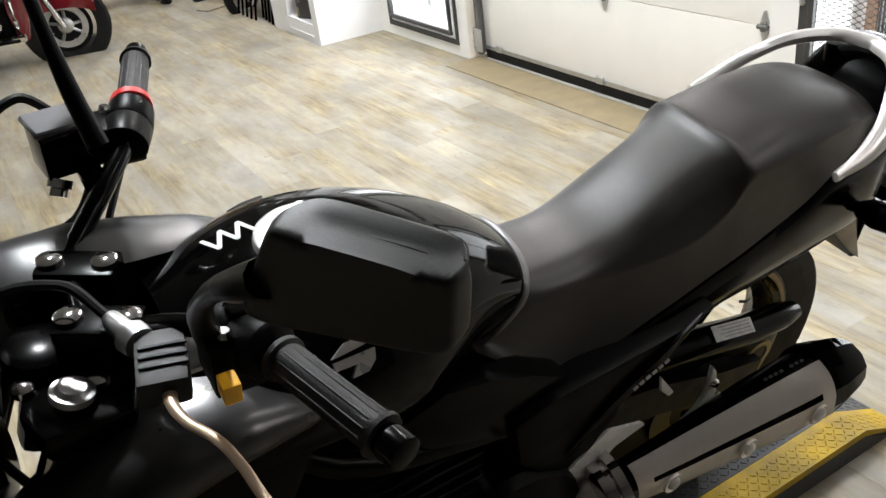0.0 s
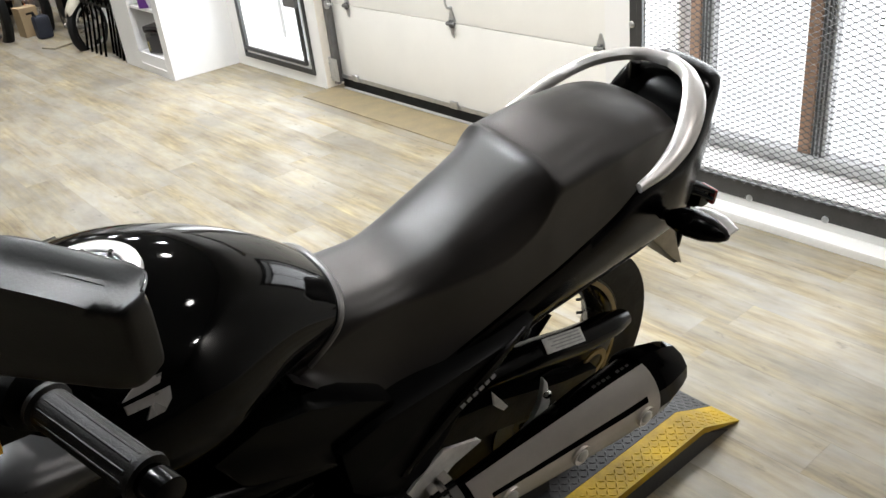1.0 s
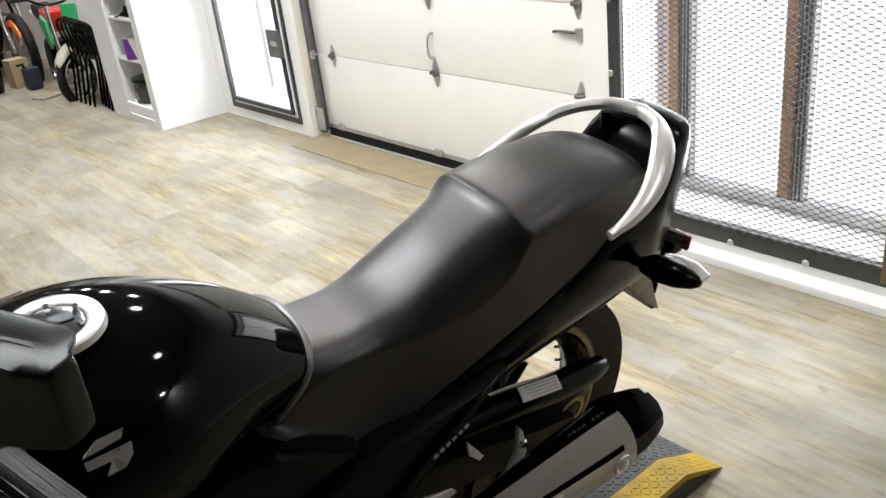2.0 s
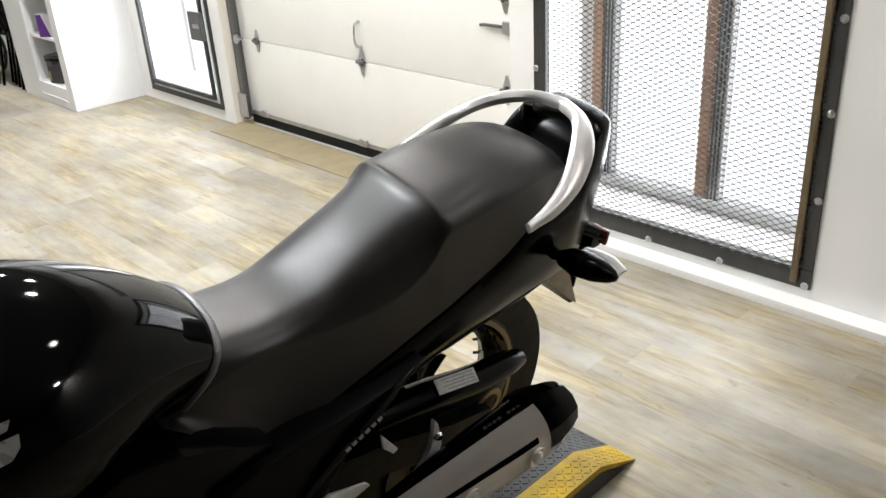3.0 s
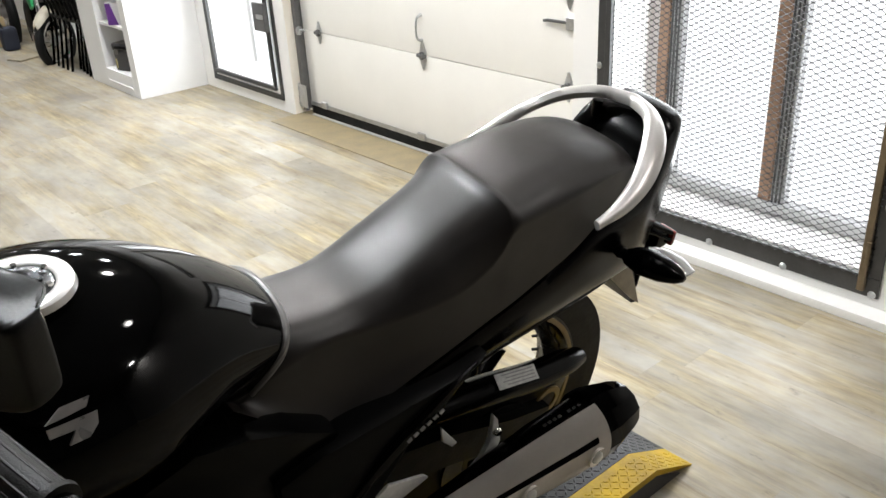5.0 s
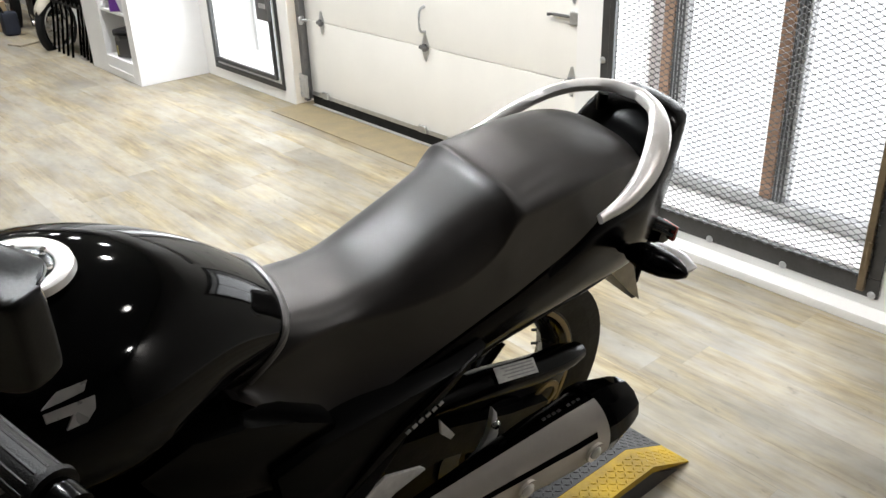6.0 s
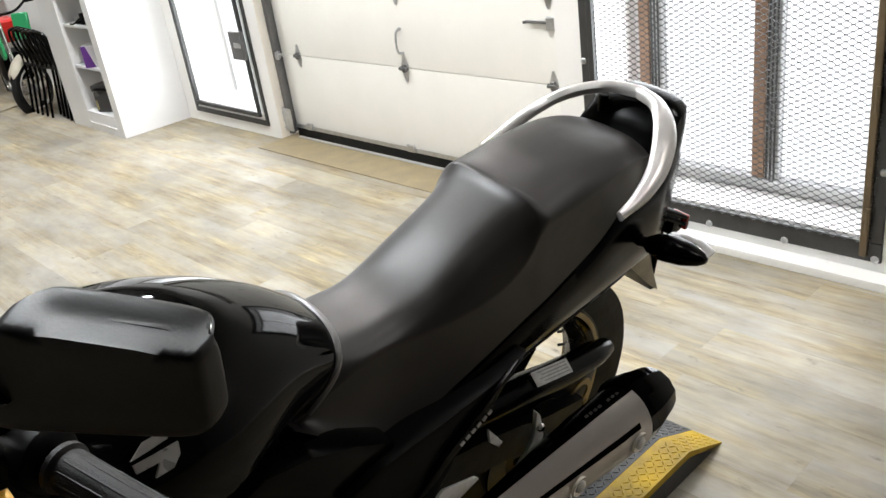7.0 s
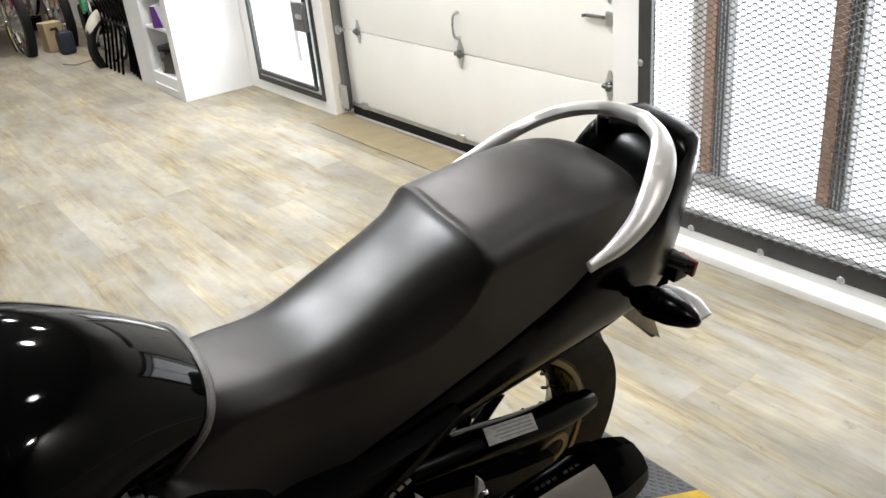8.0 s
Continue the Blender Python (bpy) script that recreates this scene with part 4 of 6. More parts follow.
def wheel(cx, r, width, rim_r):
    hub = new("rear_wheel" if cx < 0.5 else "front_wheel")
    hub.parent = bike
    hub.location = (cx, 0, r)
    w = width / 2
    prof = [(rim_r, -w * 0.72), (rim_r + 0.02, -w * 0.86), (rim_r + 0.05, -w), (r - 0.035, -w * 0.93), (r - 0.012, -w * 0.62), (r, 0), (r - 0.012, w * 0.62), (r - 0.035, w * 0.93), (rim_r + 0.05, w), (rim_r + 0.02, w * 0.86), (rim_r, w * 0.72)]
    tyre = part("tyre", ring_solid(bmesh.new(), (0, 0, 0), (0, 1, 0), prof, 72), M_TYRE, hub, "black grooved motorcycle tyre")
    bm = bmesh.new()
    for k in range(36):
        for sg in (1, -1):
            a = 2 * math.pi * (k + (0.5 if sg > 0 else 0)) / 36
            m = Matrix.Rotation(a, 4, "Y") @ Matrix.Translation((0, sg * w * 0.45, r - 0.0068)) @ Matrix.Rotation(sg * radians(32), 4, "Z") @ Matrix.Rotation(-sg * radians(19), 4, "X")
            box(bm, (-0.0025, -w * 0.38, -0.002), (0.0025, w * 0.38, 0.0022), 0, m)
    part("tread_groove", bm, M_RUBBER, tyre)
    rim = part("rim", ring_solid(bmesh.new(), (0, 0, 0), (0, 1, 0), [(rim_r + 0.004, -w * 0.74), (rim_r - 0.008, -w * 0.74), (rim_r - 0.022, -w * 0.5), (rim_r - 0.03, 0), (rim_r - 0.022, w * 0.5), (rim_r - 0.008, w * 0.74), (rim_r + 0.004, w * 0.74), (rim_r - 0.004, 0)], 64), M_RIM, hub, "black cast wheel rim")
    # lips of the dark rim: their golden reflection is put into the bronze colour
    for sg in (1, -1):
        part("rim_edge", ring_solid(bmesh.new(), (0, sg * w * 0.745, 0), (0, 1, 0), [(rim_r - 0.008, -0.002), (rim_r - 0.001, -0.002), (rim_r - 0.001, 0.002), (rim_r - 0.008, 0.002)], 64), M_GOLD, rim)
    for k in range(5):
        for da in (-0.16, 0.16):
            a = 2 * math.pi * k / 5 + (0.98 if cx < 0.5 else 0.35)
            bm = newtube([(0.05 * math.sin(a + da * 2), 0, 0.05 * math.cos(a + da * 2)), (0.12 * math.sin(a + da), 0.004, 0.12 * math.cos(a + da)), ((rim_r - 0.02) * math.sin(a + da * 1.5), 0, (rim_r - 0.02) * math.cos(a + da * 1.5))], [0.02, 0.013, 0.016], 8, 3, flat=0.8, up=(0, 1, 0))
            part("spoke", bm, M_RIM, hub)
    part("hub", newturned((0, -0.075, 0), (0, 0.075, 0), [(0, 0.035), (0.1, 0.05), (0.4, 0.06), (0.6, 0.06), (0.9, 0.05), (1, 0.035)], 24), M_RIM, hub)
    return hub


rear = wheel(0.170, 0.266, 0.112, 0.200)
front = wheel(1.43, 0.30, 0.11, 0.220)
part("brake_disc", ring_solid(bmesh.new(), (0, 0.07, 0), (0, 1, 0), [(0.09, -0.002), (0.145, -0.002), (0.145, 0.002), (0.09, 0.002)], 48), M_ALLOY, front)
part("sprocket", ring_solid(bmesh.new(), (0, 0.085, 0), (0, 1, 0), [(0.045, -0.003), (0.08, -0.003), (0.08, 0.003), (0.045, 0.003)], 40), M_RIM, rear)

# swingarm, chain guard and inner mudguard
swing = new("swingarm")
swing.parent = bike
for s in (1, -1):
    rings = [[Vector((x, s * 0.09 + dy, z + dz)) for dy, dz in ((-0.016, -h), (0.016, -h), (0.018, h), (-0.018, h))] for x, z, h in ((0.50, 0.42, 0.05), (0.30, 0.375, 0.042), (0.14, 0.318, 0.036), (0.03, 0.295, 0.03))]
    part("swingarm_leg", skin(bmesh.new(), rings), M_ENGINE, swing, "black box-section swingarm leg")
    part("axle_nut", newturned((0.148, s * 0.106, 0.278), (0.148, s * 0.124, 0.278), [(0, 0.018), (0.3, 0.018), (0.32, 0.012), (1, 0.012)], 6), M_ALLOY, swing)
    part("adjuster_ring", ring_solid(bmesh.new(), (0.014, s * 0.0865, 0.308), (0, 1, 0), [(0.018, -0.002), (0.027, -0.002), (0.027, 0.002), (0.018, 0.002)], 28), M_GOLD, swing, "bronze adjuster plate")
guardp = new("chain_guard")
guardp.parent = bike
part("guard_shell", newtube([(0.34, 0.084, 0.480), (0.22, 0.086, 0.458), (0.09, 0.085, 0.418), (-0.02, 0.080, 0.392), (-0.075, 0.074, 0.376)], [0.026, 0.031, 0.031, 0.028, 0.020], 14, 4, flat=0.85), M_BLACKSATIN, guardp, "black plastic chain guard")
# added black plate that keeps the gap dark and hides the yellow lift
part("chain_fill", plate([(0.46, 0.50), (0.30, 0.475), (0.10, 0.42), (-0.02, 0.395), (-0.05, 0.36), (-0.03, 0.27), (0.10, 0.17), (0.40, 0.16), (0.56, 0.24)], 0.073, 0.080, bevel=0.003), M_BLACKMATT, guardp, "added black fill plate behind the chain")
bm = newbox((-0.055, -0.014, 0), (0.055, 0.014, 0.0015))
bmesh.ops.transform(bm, matrix=pose(0.148, 0.1025, 0.4660, -35, -16, 0), verts=bm.verts)
sticker = part("warning_label", bm, M_LABEL, guardp, "silver warning label with printed lines")
for k in range(4):
    bm = newbox((-0.048, -0.0011, 0), (0.040 - 0.01 * (k % 2), 0.0011, 0.0006))
    bmesh.ops.transform(bm, matrix=pose(0.148, 0.1025, 0.4660, -35, -16, 0) @ Matrix.Translation((0, -0.0095 + 0.006 * k, 0.0016)), verts=bm.verts)
    part("print_line", bm, M_INK, sticker)
rings = []
for i in range(19):
    a = radians(-2 + 90 * i / 18)
    r = 0.300
    c = Vector((0.148 + r * math.sin(a), 0, 0.278 + r * math.cos(a)))
    n = Vector((math.sin(a), 0, math.cos(a)))
    rings.append([c + Vector((0, y, 0)) + n * o for y, o in ((-0.075, -0.03), (-0.07, 0.0), (0, 0.008), (0.07, 0.0), (0.075, -0.03), (0.068, -0.03), (0.062, -0.006), (0, 0.003), (-0.062, -0.006), (-0.068, -0.03))])
part("inner_mudguard", skin(bmesh.new(), rings), M_BLACKMATT, bike, "black inner mudguard over the rear tyre")
shock = new("rear_shock")
shock.parent = bike
part("damper", newtube([(0.36, 0.02, 0.40), (0.30, 0.02, 0.60)], 0.022, 14), M_BLACKSATIN, shock)
coil = [(0.36 - 0.06 * t / 60 + 0.032 * math.cos(t * 0.75), 0.02 + 0.032 * math.sin(t * 0.75), 0.40 + 0.2 * t / 60) for t in range(61)]
part("spring", newtube(coil, 0.006, 6), M_ALLOY, shock)

# mudguard, lamp bracket, reflector, indicators
fender = new("rear_mudguard")
fender.parent = bike
bm = plate([(-0.06, 0.61), (-0.185, 0.62), (-0.225, 0.52), (-0.275, 0.41), (-0.255, 0.415), (-0.2, 0.50), (-0.15, 0.56), (-0.08, 0.59)], -0.055, 0.055, bevel=0.004)
part("mudguard_blade", bm, M_BLACKMATT, fender, "black mudguard blade")
for s in (1, -1):
    bm = plate([(-0.14, 0.535), (-0.195, 0.552), (-0.276, 0.408), (-0.235, 0.442)], 0.056, 0.061, bevel=0.002)
    for v in bm.verts:
        v.co.y *= s
    part("mudguard_flank", bm, M_BEIGE, fender, "dull beige mudguard flank")
for dz in (0.0, -0.016):
    part("bracket_arm", newtube([(-0.165, 0.07, 0.668 + dz), (-0.205, 0.085, 0.650 + dz), (-0.245, 0.098, 0.628 + dz)], 0.0045, 8, 3), M_BLACKSATIN, fender)
part("lamp_housing", newbox((-0.252, -0.085, 0.592), (-0.215, 0.092, 0.63), 0.006, seg=2), M_BLACKSATIN, fender)
part("tail_lamp", newbox((-0.262, 0.062, 0.594), (-0.2525, 0.100, 0.626), 0.004, seg=2), M_LENS, fender, "dark red tail lamp")
part("plate_holder", newbox((-0.268, -0.08, 0.45), (-0.262, 0.05, 0.56), 0.003), M_BLACKMATT, fender)
for s in (1, -1):
    ind = new("indicator")
    ind.parent = bike
    rings = []
    for t, x, z, a, b in ((0.0, -0.055, 0.672, 0.012, 0.010), (0.12, -0.057, 0.674, 0.024, 0.018), (0.4, -0.060, 0.678, 0.034, 0.024), (0.7, -0.066, 0.678, 0.029, 0.020), (0.92, -0.074, 0.676, 0.016, 0.012), (1.0, -0.078, 0.675, 0.006, 0.005)):
        y = s * (0.125 + 0.108 * t)
        rings.append([Vector((x + a * math.cos(k * math.pi / 6), y, z + b * math.sin(k * math.pi / 6))) for k in range(12)])
    part("indicator_body", skin(bmesh.new(), rings), M_BLACKSATIN, ind, "black indicator body", sharp=60)
    rings = [[Vector((x - 0.016 + 0.016 * math.cos(k * math.pi / 6), s * y, z + 0.003 + h * math.sin(k * math.pi / 6))) for k in range(12)] for y, x, z, h in ((0.150, -0.072, 0.679, 0.005), (0.172, -0.080, 0.681, 0.008), (0.202, -0.084, 0.681, 0.007), (0.231, -0.079, 0.676, 0.003))]
    part("indicator_lens", skin(bmesh.new(), rings), M_CLEAR, ind, "clear indicator lens", sharp=60)
    part("indicator_stalk", newtube([(-0.05, s * 0.07, 0.655), (-0.055, s * 0.128, 0.672)], 0.011, 10), M_BLACKMATT, ind)

# silencers
for s in (1, -1):
    muf = new("silencer")
    muf.parent = bike
    ax = [Vector((0.454, s * 0.1835, 0.353)), Vector((0.359, s * 0.1985, 0.376)), Vector((0.199, s * 0.2235, 0.415)), Vector((0.111, s * 0.2375, 0.436)), Vector((0.031, s * 0.2495, 0.455))]

    def oval(c, a, b, n=32):
        return [c + Vector((0.06 * b * math.sin(2 * math.pi * k / n), a * math.cos(2 * math.pi * k / n), b * math.sin(2 * math.pi * k / n))) for k in range(n)]

    def on_axis(t):
        return ax[0].lerp(ax[1], t * 3) if t < 0.333 else ax[1].lerp(ax[3], (t - 0.333) / 0.667)

    def shell_size(t):
        """Half width and half height of the heat shield, which widens towards its rear end."""
        g = min(1, t * 1.2)
        return 0.042 + 0.019 * g, 0.047 + 0.022 * g

    part("silencer_can", skin(bmesh.new(), [oval(ax[0] + Vector((0.045, -s * 0.006, -0.004)), 0.026, 0.028), oval(ax[0], 0.028, 0.032), oval(ax[1], 0.036, 0.041), oval(ax[2], 0.051, 0.059), oval(ax[3], 0.054, 0.062)]), M_BLACKSATIN, muf, "black silencer can")
    part("end_cap", skin(bmesh.new(), [oval(ax[3], 0.061, 0.069, 12), oval(ax[3].lerp(ax[4], 0.3), 0.061, 0.069, 12), oval(ax[3].lerp(ax[4], 0.78), 0.050, 0.056, 12), oval(ax[4], 0.042, 0.046, 12), oval(ax[4], 0.028, 0.031, 12), oval(ax[3].lerp(ax[4], 0.5), 0.026, 0.029, 12)]), M_BLACKGLOSS, muf, "faceted gloss black end cap", sharp=25)
    # heat shield: a chrome shell over the outer side with a long slot pressed through it
    shell = bmesh.new()
    rows = []
    for i in range(33):
        t = i / 32
        c = on_axis(t)
        a, b = shell_size(t)
        row = []
        for k in range(23):
            ang = radians(82 - 114 * k / 22)
            row.append(shell.verts.new(c + Vector((0.06 * b * math.sin(ang), s * a * math.cos(ang), b * math.sin(ang)))))
        rows.append(row)
    for i in range(32):
        for k in range(22):
            if 9 <= k <= 10 and 3 <= i <= 29:
                continue
            shell.faces.new((rows[i][k], rows[i + 1][k], rows[i + 1][k + 1], rows[i][k + 1]))
    bmesh.ops.solidify(shell, geom=list(shell.faces), thickness=0.004)
    sh = part("heat_shield", shell, M_HEAT, muf, "chrome heat shield with a long slot", sharp=50)
    for t in (0.20, 0.58, 0.92):
        c = on_axis(t)
        a, b = shell_size(t)
        d = Vector((0, s * math.cos(radians(3)), math.sin(radians(3))))
        q = c + Vector((0, d.y * (a - 0.0005), d.z * (b - 0.0005)))
        part("bolt_cup", ring_solid(bmesh.new(), q, d, [(0.009, 0.0), (0.0145, -0.001), (0.0135, 0.0035), (0.009, 0.002)], 20), M_HEAT, sh)
        part("shield_bolt", newturned(q, q + d * 0.008, [(0, 0.0085), (0.5, 0.0085), (0.9, 0.006), (1, 0.003)], 14), M_ALLOY, sh)
    part("clamp", newturned(ax[0] + Vector((0.055, -s * 0.007, -0.009)), ax[0] + Vector((0.012, -s * 0.002, -0.002)), [(0, 0.032), (0.1, 0.040), (0.4, 0.042), (0.45, 0.038), (0.6, 0.038), (0.65, 0.045), (1, 0.047)], 28), M_CHROME, muf, "chrome clamp")
    part("exhaust_pipe", newtube([ax[0] + Vector((0.03, -s * 0.005, -0.008)), (0.53, s * 0.17, 0.325), (0.64, s * 0.15, 0.27), (0.78, s * 0.13, 0.24), (0.90, s * 0.11, 0.27), (0.98, s * 0.10, 0.38), (0.95, s * 0.08, 0.50)], [0.034, 0.031, 0.024, 0.020, 0.02, 0.02, 0.02], 16, 5), M_HEAT, muf, "chrome exhaust pipe")
    for k in range(8):
        if k == 4:
            continue
        c = ax[2].lerp(ax[3], 0.02 + 0.11 * k)
        ang = radians(98)
        q = c + Vector((0, s * 0.0535 * math.cos(ang), 0.0615 * math.sin(ang)))
        bm = newbox((-0.0034, -0.0026, -0.0006), (0.0034, 0.0026, 0.0006))
        bmesh.ops.transform(bm, matrix=pose(q.x, q.y, q.z, s * 8, 13, 0), verts=bm.verts)
        part("print_bar", bm, M_DIMINK, muf)
    # pillion foot rest hanger
    hang = new("footrest_hanger")
    hang.parent = bike
    bm = plate([(0.267, 0.496), (0.255, 0.479), (0.237, 0.418), (0.245, 0.380), (0.260, 0.358), (0.275, 0.345), (0.298, 0.346), (0.306, 0.374), (0.279, 0.394), (0.265, 0.425), (0.264, 0.459)], 0.154, 0.164, bevel=0.003)
    for v in bm.verts:
        v.co.y *= s
    part("hanger_plate", bm, M_CAST, hang, "cast alloy hanger")
    part("foot_rest", newtube([(0.285, s * 0.150, 0.368), (0.230, s * 0.160, 0.354), (0.185, s * 0.168, 0.340)], [0.010, 0.013, 0.009], 10, 3), M_DARKCHROME, hang, "folded dark foot rest")
    bm = plate([(0.364, 0.508), (0.322, 0.447), (0.332, 0.442), (0.356, 0.470)], 0.136, 0.142, bevel=0.0015)
    for v in bm.verts:
        v.co.y *= s
    part("brake_tab", bm, M_CAST, hang, "bright bracket tab")
    for x, z in ((0.290, 0.362), (0.255, 0.452), (0.268, 0.378)):
        part("hanger_bolt", newturned((x, s * 0.163, z), (x, s * 0.172, z), [(0, 0.006), (0.6, 0.006), (1, 0.004)], 10), M_CHROME, hang)
    bm = plate([(0.56, 0.40), (0.50, 0.445), (0.475, 0.462), (0.40, 0.432), (0.39, 0.42), (0.45, 0.405), (0.53, 0.335)], 0.148, 0.154, bevel=0.002)
    for v in bm.verts:
        v.co.y *= s
    part("heel_guard", bm, M_CAST, hang, "polished heel guard")
    part("rider_peg", newtube([(0.58, s * 0.17, 0.34), (0.585, s * 0.26, 0.345)], 0.012, 10), M_RUBBER, hang)

# frame, engine, stand
for s in (1, -1):
    # added black fill, so that no lift or floor shows through the frame
    bm = plate([(0.63, 0.62), (0.26, 0.60), (0.23, 0.50), (0.30, 0.42), (0.40, 0.37), (0.62, 0.30)], 0.055, 0.068, bevel=0.004)
    for v in bm.verts:
        v.co.y *= s
    part("inner_fill", bm, M_BLACKMATT, bike, "added black fill panel behind the side cover")
frame_p = new("frame")
frame_p.parent = bike
for s in (1, -1):
    part("frame_tube", newtube([(1.06, s * 0.04, 0.80), (0.92, s * 0.12, 0.66), (0.70, s * 0.125, 0.58), (0.50, s * 0.115, 0.50), (0.45, s * 0.105, 0.38)], 0.019, 10, 4), M_BLACKSATIN, frame_p)
    part("seat_rail", newtube([(0.55, s * 0.10, 0.55), (0.30, s * 0.11, 0.58), (0.0, s * 0.09, 0.64), (-0.2, s * 0.06, 0.68)], 0.013, 8, 4), M_BLACKSATIN, frame_p)
part("side_stand", newtube([(0.60, 0.10, 0.24), (0.56, 0.18, 0.10), (0.54, 0.235, 0.006)], [0.014, 0.012, 0.011], 10), M_BLACKSATIN, frame_p, "black side stand")
part("stand_foot", newbox((-0.035, -0.025, -0.0048), (0.035, 0.025, 0.005), 0.003, pose(0.535, 0.24, 0.0065, 14)), M_BLACKSATIN, frame_p)
engine = new("engine")
engine.parent = bike
part("crankcase", newbox((0.50, -0.15, 0.22), (0.96, 0.15, 0.44), 0.04, seg=3), M_ENGINE, engine, "black crankcase")
part("cylinder_block", newbox((0.68, -0.12, 0.42), (0.92, 0.12, 0.66), 0.02, pose(0.1, 0, 0.02, 0, 12, 0), seg=2), M_ENGINE, engine)
for k in range(6):
    part("cooling_fin", newbox((0.70, -0.135, 0.46 + 0.028 * k), (0.94, 0.135, 0.466 + 0.028 * k), 0.002), M_ENGINE, engine)
for s in (1, -1):
    part("case_cover", newturned((0.66, s * 0.148, 0.33), (0.66, s * 0.178, 0.33), [(0, 0.10), (0.6, 0.095), (1, 0.075)], 28), M_ENGINE, engine)
    part("engine_cover", newturned((0.86, s * 0.148, 0.33), (0.86, s * 0.168, 0.33), [(0, 0.075), (0.6, 0.07), (1, 0.055)], 28), M_ENGINE, engine)
part("radiator", newbox((0.99, -0.15, 0.40), (1.03, 0.15, 0.70), 0.008), M_ENGINE, bike)

# fork, yokes, bars
FRONT = Matrix.Translation((1.1184, -0.0318, 0.9191)) @ pose(0, 0, 0, 2.68, -2.55, -2.58) @ Matrix.Scale(1.038, 4) @ Matrix.Translation((-1.105, 0, -0.928))
fork = new("front_fork")
fork.parent = bike
fork.matrix_local = FRONT
top, low = Vector((1.105, 0, 0.925)), Vector((1.42, 0, 0.30))
for s in (1, -1):
    y = Vector((0, s * 0.105, 0))
    part("fork_tube", newtube([top + y + Vector((0.03, 0, -0.015)), top.lerp(low, 0.5) + y], 0.0125, 16), M_CHROME, fork)
    part("fork_leg", newtube([top.lerp(low, 0.48) + y, low + y], 0.027, 16), M_BLACKSATIN, fork)
    part("fork_cap", newturned((1.137, s * 0.105, 0.90), (1.134, s * 0.105, 0.912), [(0, 0.0145), (0.6, 0.0145), (0.62, 0.0115), (1, 0.009)], 20), M_ALLOY, fork, "bare alloy fork cap")
bm = plate([(1.09, -0.14), (1.17, -0.14), (1.185, -0.1), (1.16, 0.0), (1.185, 0.1), (1.17, 0.14), (1.09, 0.14), (1.065, 0.05), (1.065, -0.05)], 0.86, 0.893, bevel=0.006)
bmesh.ops.transform(bm, matrix=Matrix(((1, 0, 0, 0), (0, 0, 1, 0), (0, 1, 0, 0), (0, 0, 0, 1))), verts=bm.verts)
part("top_yoke", bm, M_BLACKSATIN, fork, "black top yoke")
part("ignition_lock", newturned((1.155, 0.03, 0.893), (1.153, 0.03, 0.912), [(0, 0.024), (0.8, 0.024), (1, 0.018)], 20), M_BLACKSATIN, fork)
for x, y, z in ((1.11, 0.09, 0.897), (1.16, -0.06, 0.897), (1.175, 0.07, 0.896), (1.10, -0.1, 0.897)):
    part("yoke_bolt", newturned((x, y, z - 0.005), (x, y, z + 0.006), [(0, 0.008), (0.7, 0.008), (1, 0.005)], 10), M_CHROME, fork)
part("front_mudguard", skin(bmesh.new(), [[Vector((1.43 + 0.325 * math.sin(a) , y, 0.30 + (0.325 + o) * math.cos(a))) for y, o in ((-0.06, -0.04), (-0.055, 0.0), (0, 0.012), (0.055, 0), (0.06, -0.04), (0.052, -0.04), (0.048, -0.006), (0, 0.006), (-0.048, -0.006), (-0.052, -0.04))] for a in (radians(-75 + 10 * i) for i in range(12))]), M_BLACKSATIN, fork)
head = new("headlight")
head.parent = bike
head.matrix_local = FRONT
part("headlight_shell", newturned((1.22, 0, 0.80), (1.40, 0, 0.77), [(0, 0.05), (0.25, 0.10), (0.7, 0.115), (1, 0.11)], 28), M_BLACKSATIN, head)
part("headlight_lens", newturned((1.395, 0, 0.771), (1.415, 0, 0.767), [(0, 0.105), (0.6, 0.095), (1, 0.06)], 28), M_CLEAR, head)
dash = new("instruments")
dash.parent = bike
dash.matrix_local = FRONT
part("instrument_case", newbox((1.19, -0.11, 0.90), (1.30, 0.11, 0.95), 0.02, pose(0, 0, 0), 2), M_BLACKMATT, dash)
part("dial", newturned((1.245, -0.03, 0.9505), (1.245, -0.03, 0.954), [(0, 0.042), (1, 0.041)], 28), M_DIAL, dash)
bars = new("handlebar")
bars.parent = bike
bars.matrix_local = FRONT
HB = [(0.944, 0.366, 1.001), (0.967, 0.30, 1.002), (0.993, 0.20, 0.992), (1.046, 0.125, 0.965), (1.092, 0.08, 0.935), (1.105, 0.045, 0.928), (1.105, 0.0, 0.928)]
HB = HB + [(x, -y, z) for x, y, z in reversed(HB[:-1])]
part("bar_tube", newtube(HB, 0.0112, 12, 5), M_BLACKSATIN, bars, "black tubular handlebar")


def along(y):
    """A place on the bar at a sideways distance from the middle."""
    return Vector((curve_at([(abs(b), a) for a, b, c in HB[:7]], abs(y)), y, curve_at([(abs(b), c) for a, b, c in HB[:7]], abs(y))))


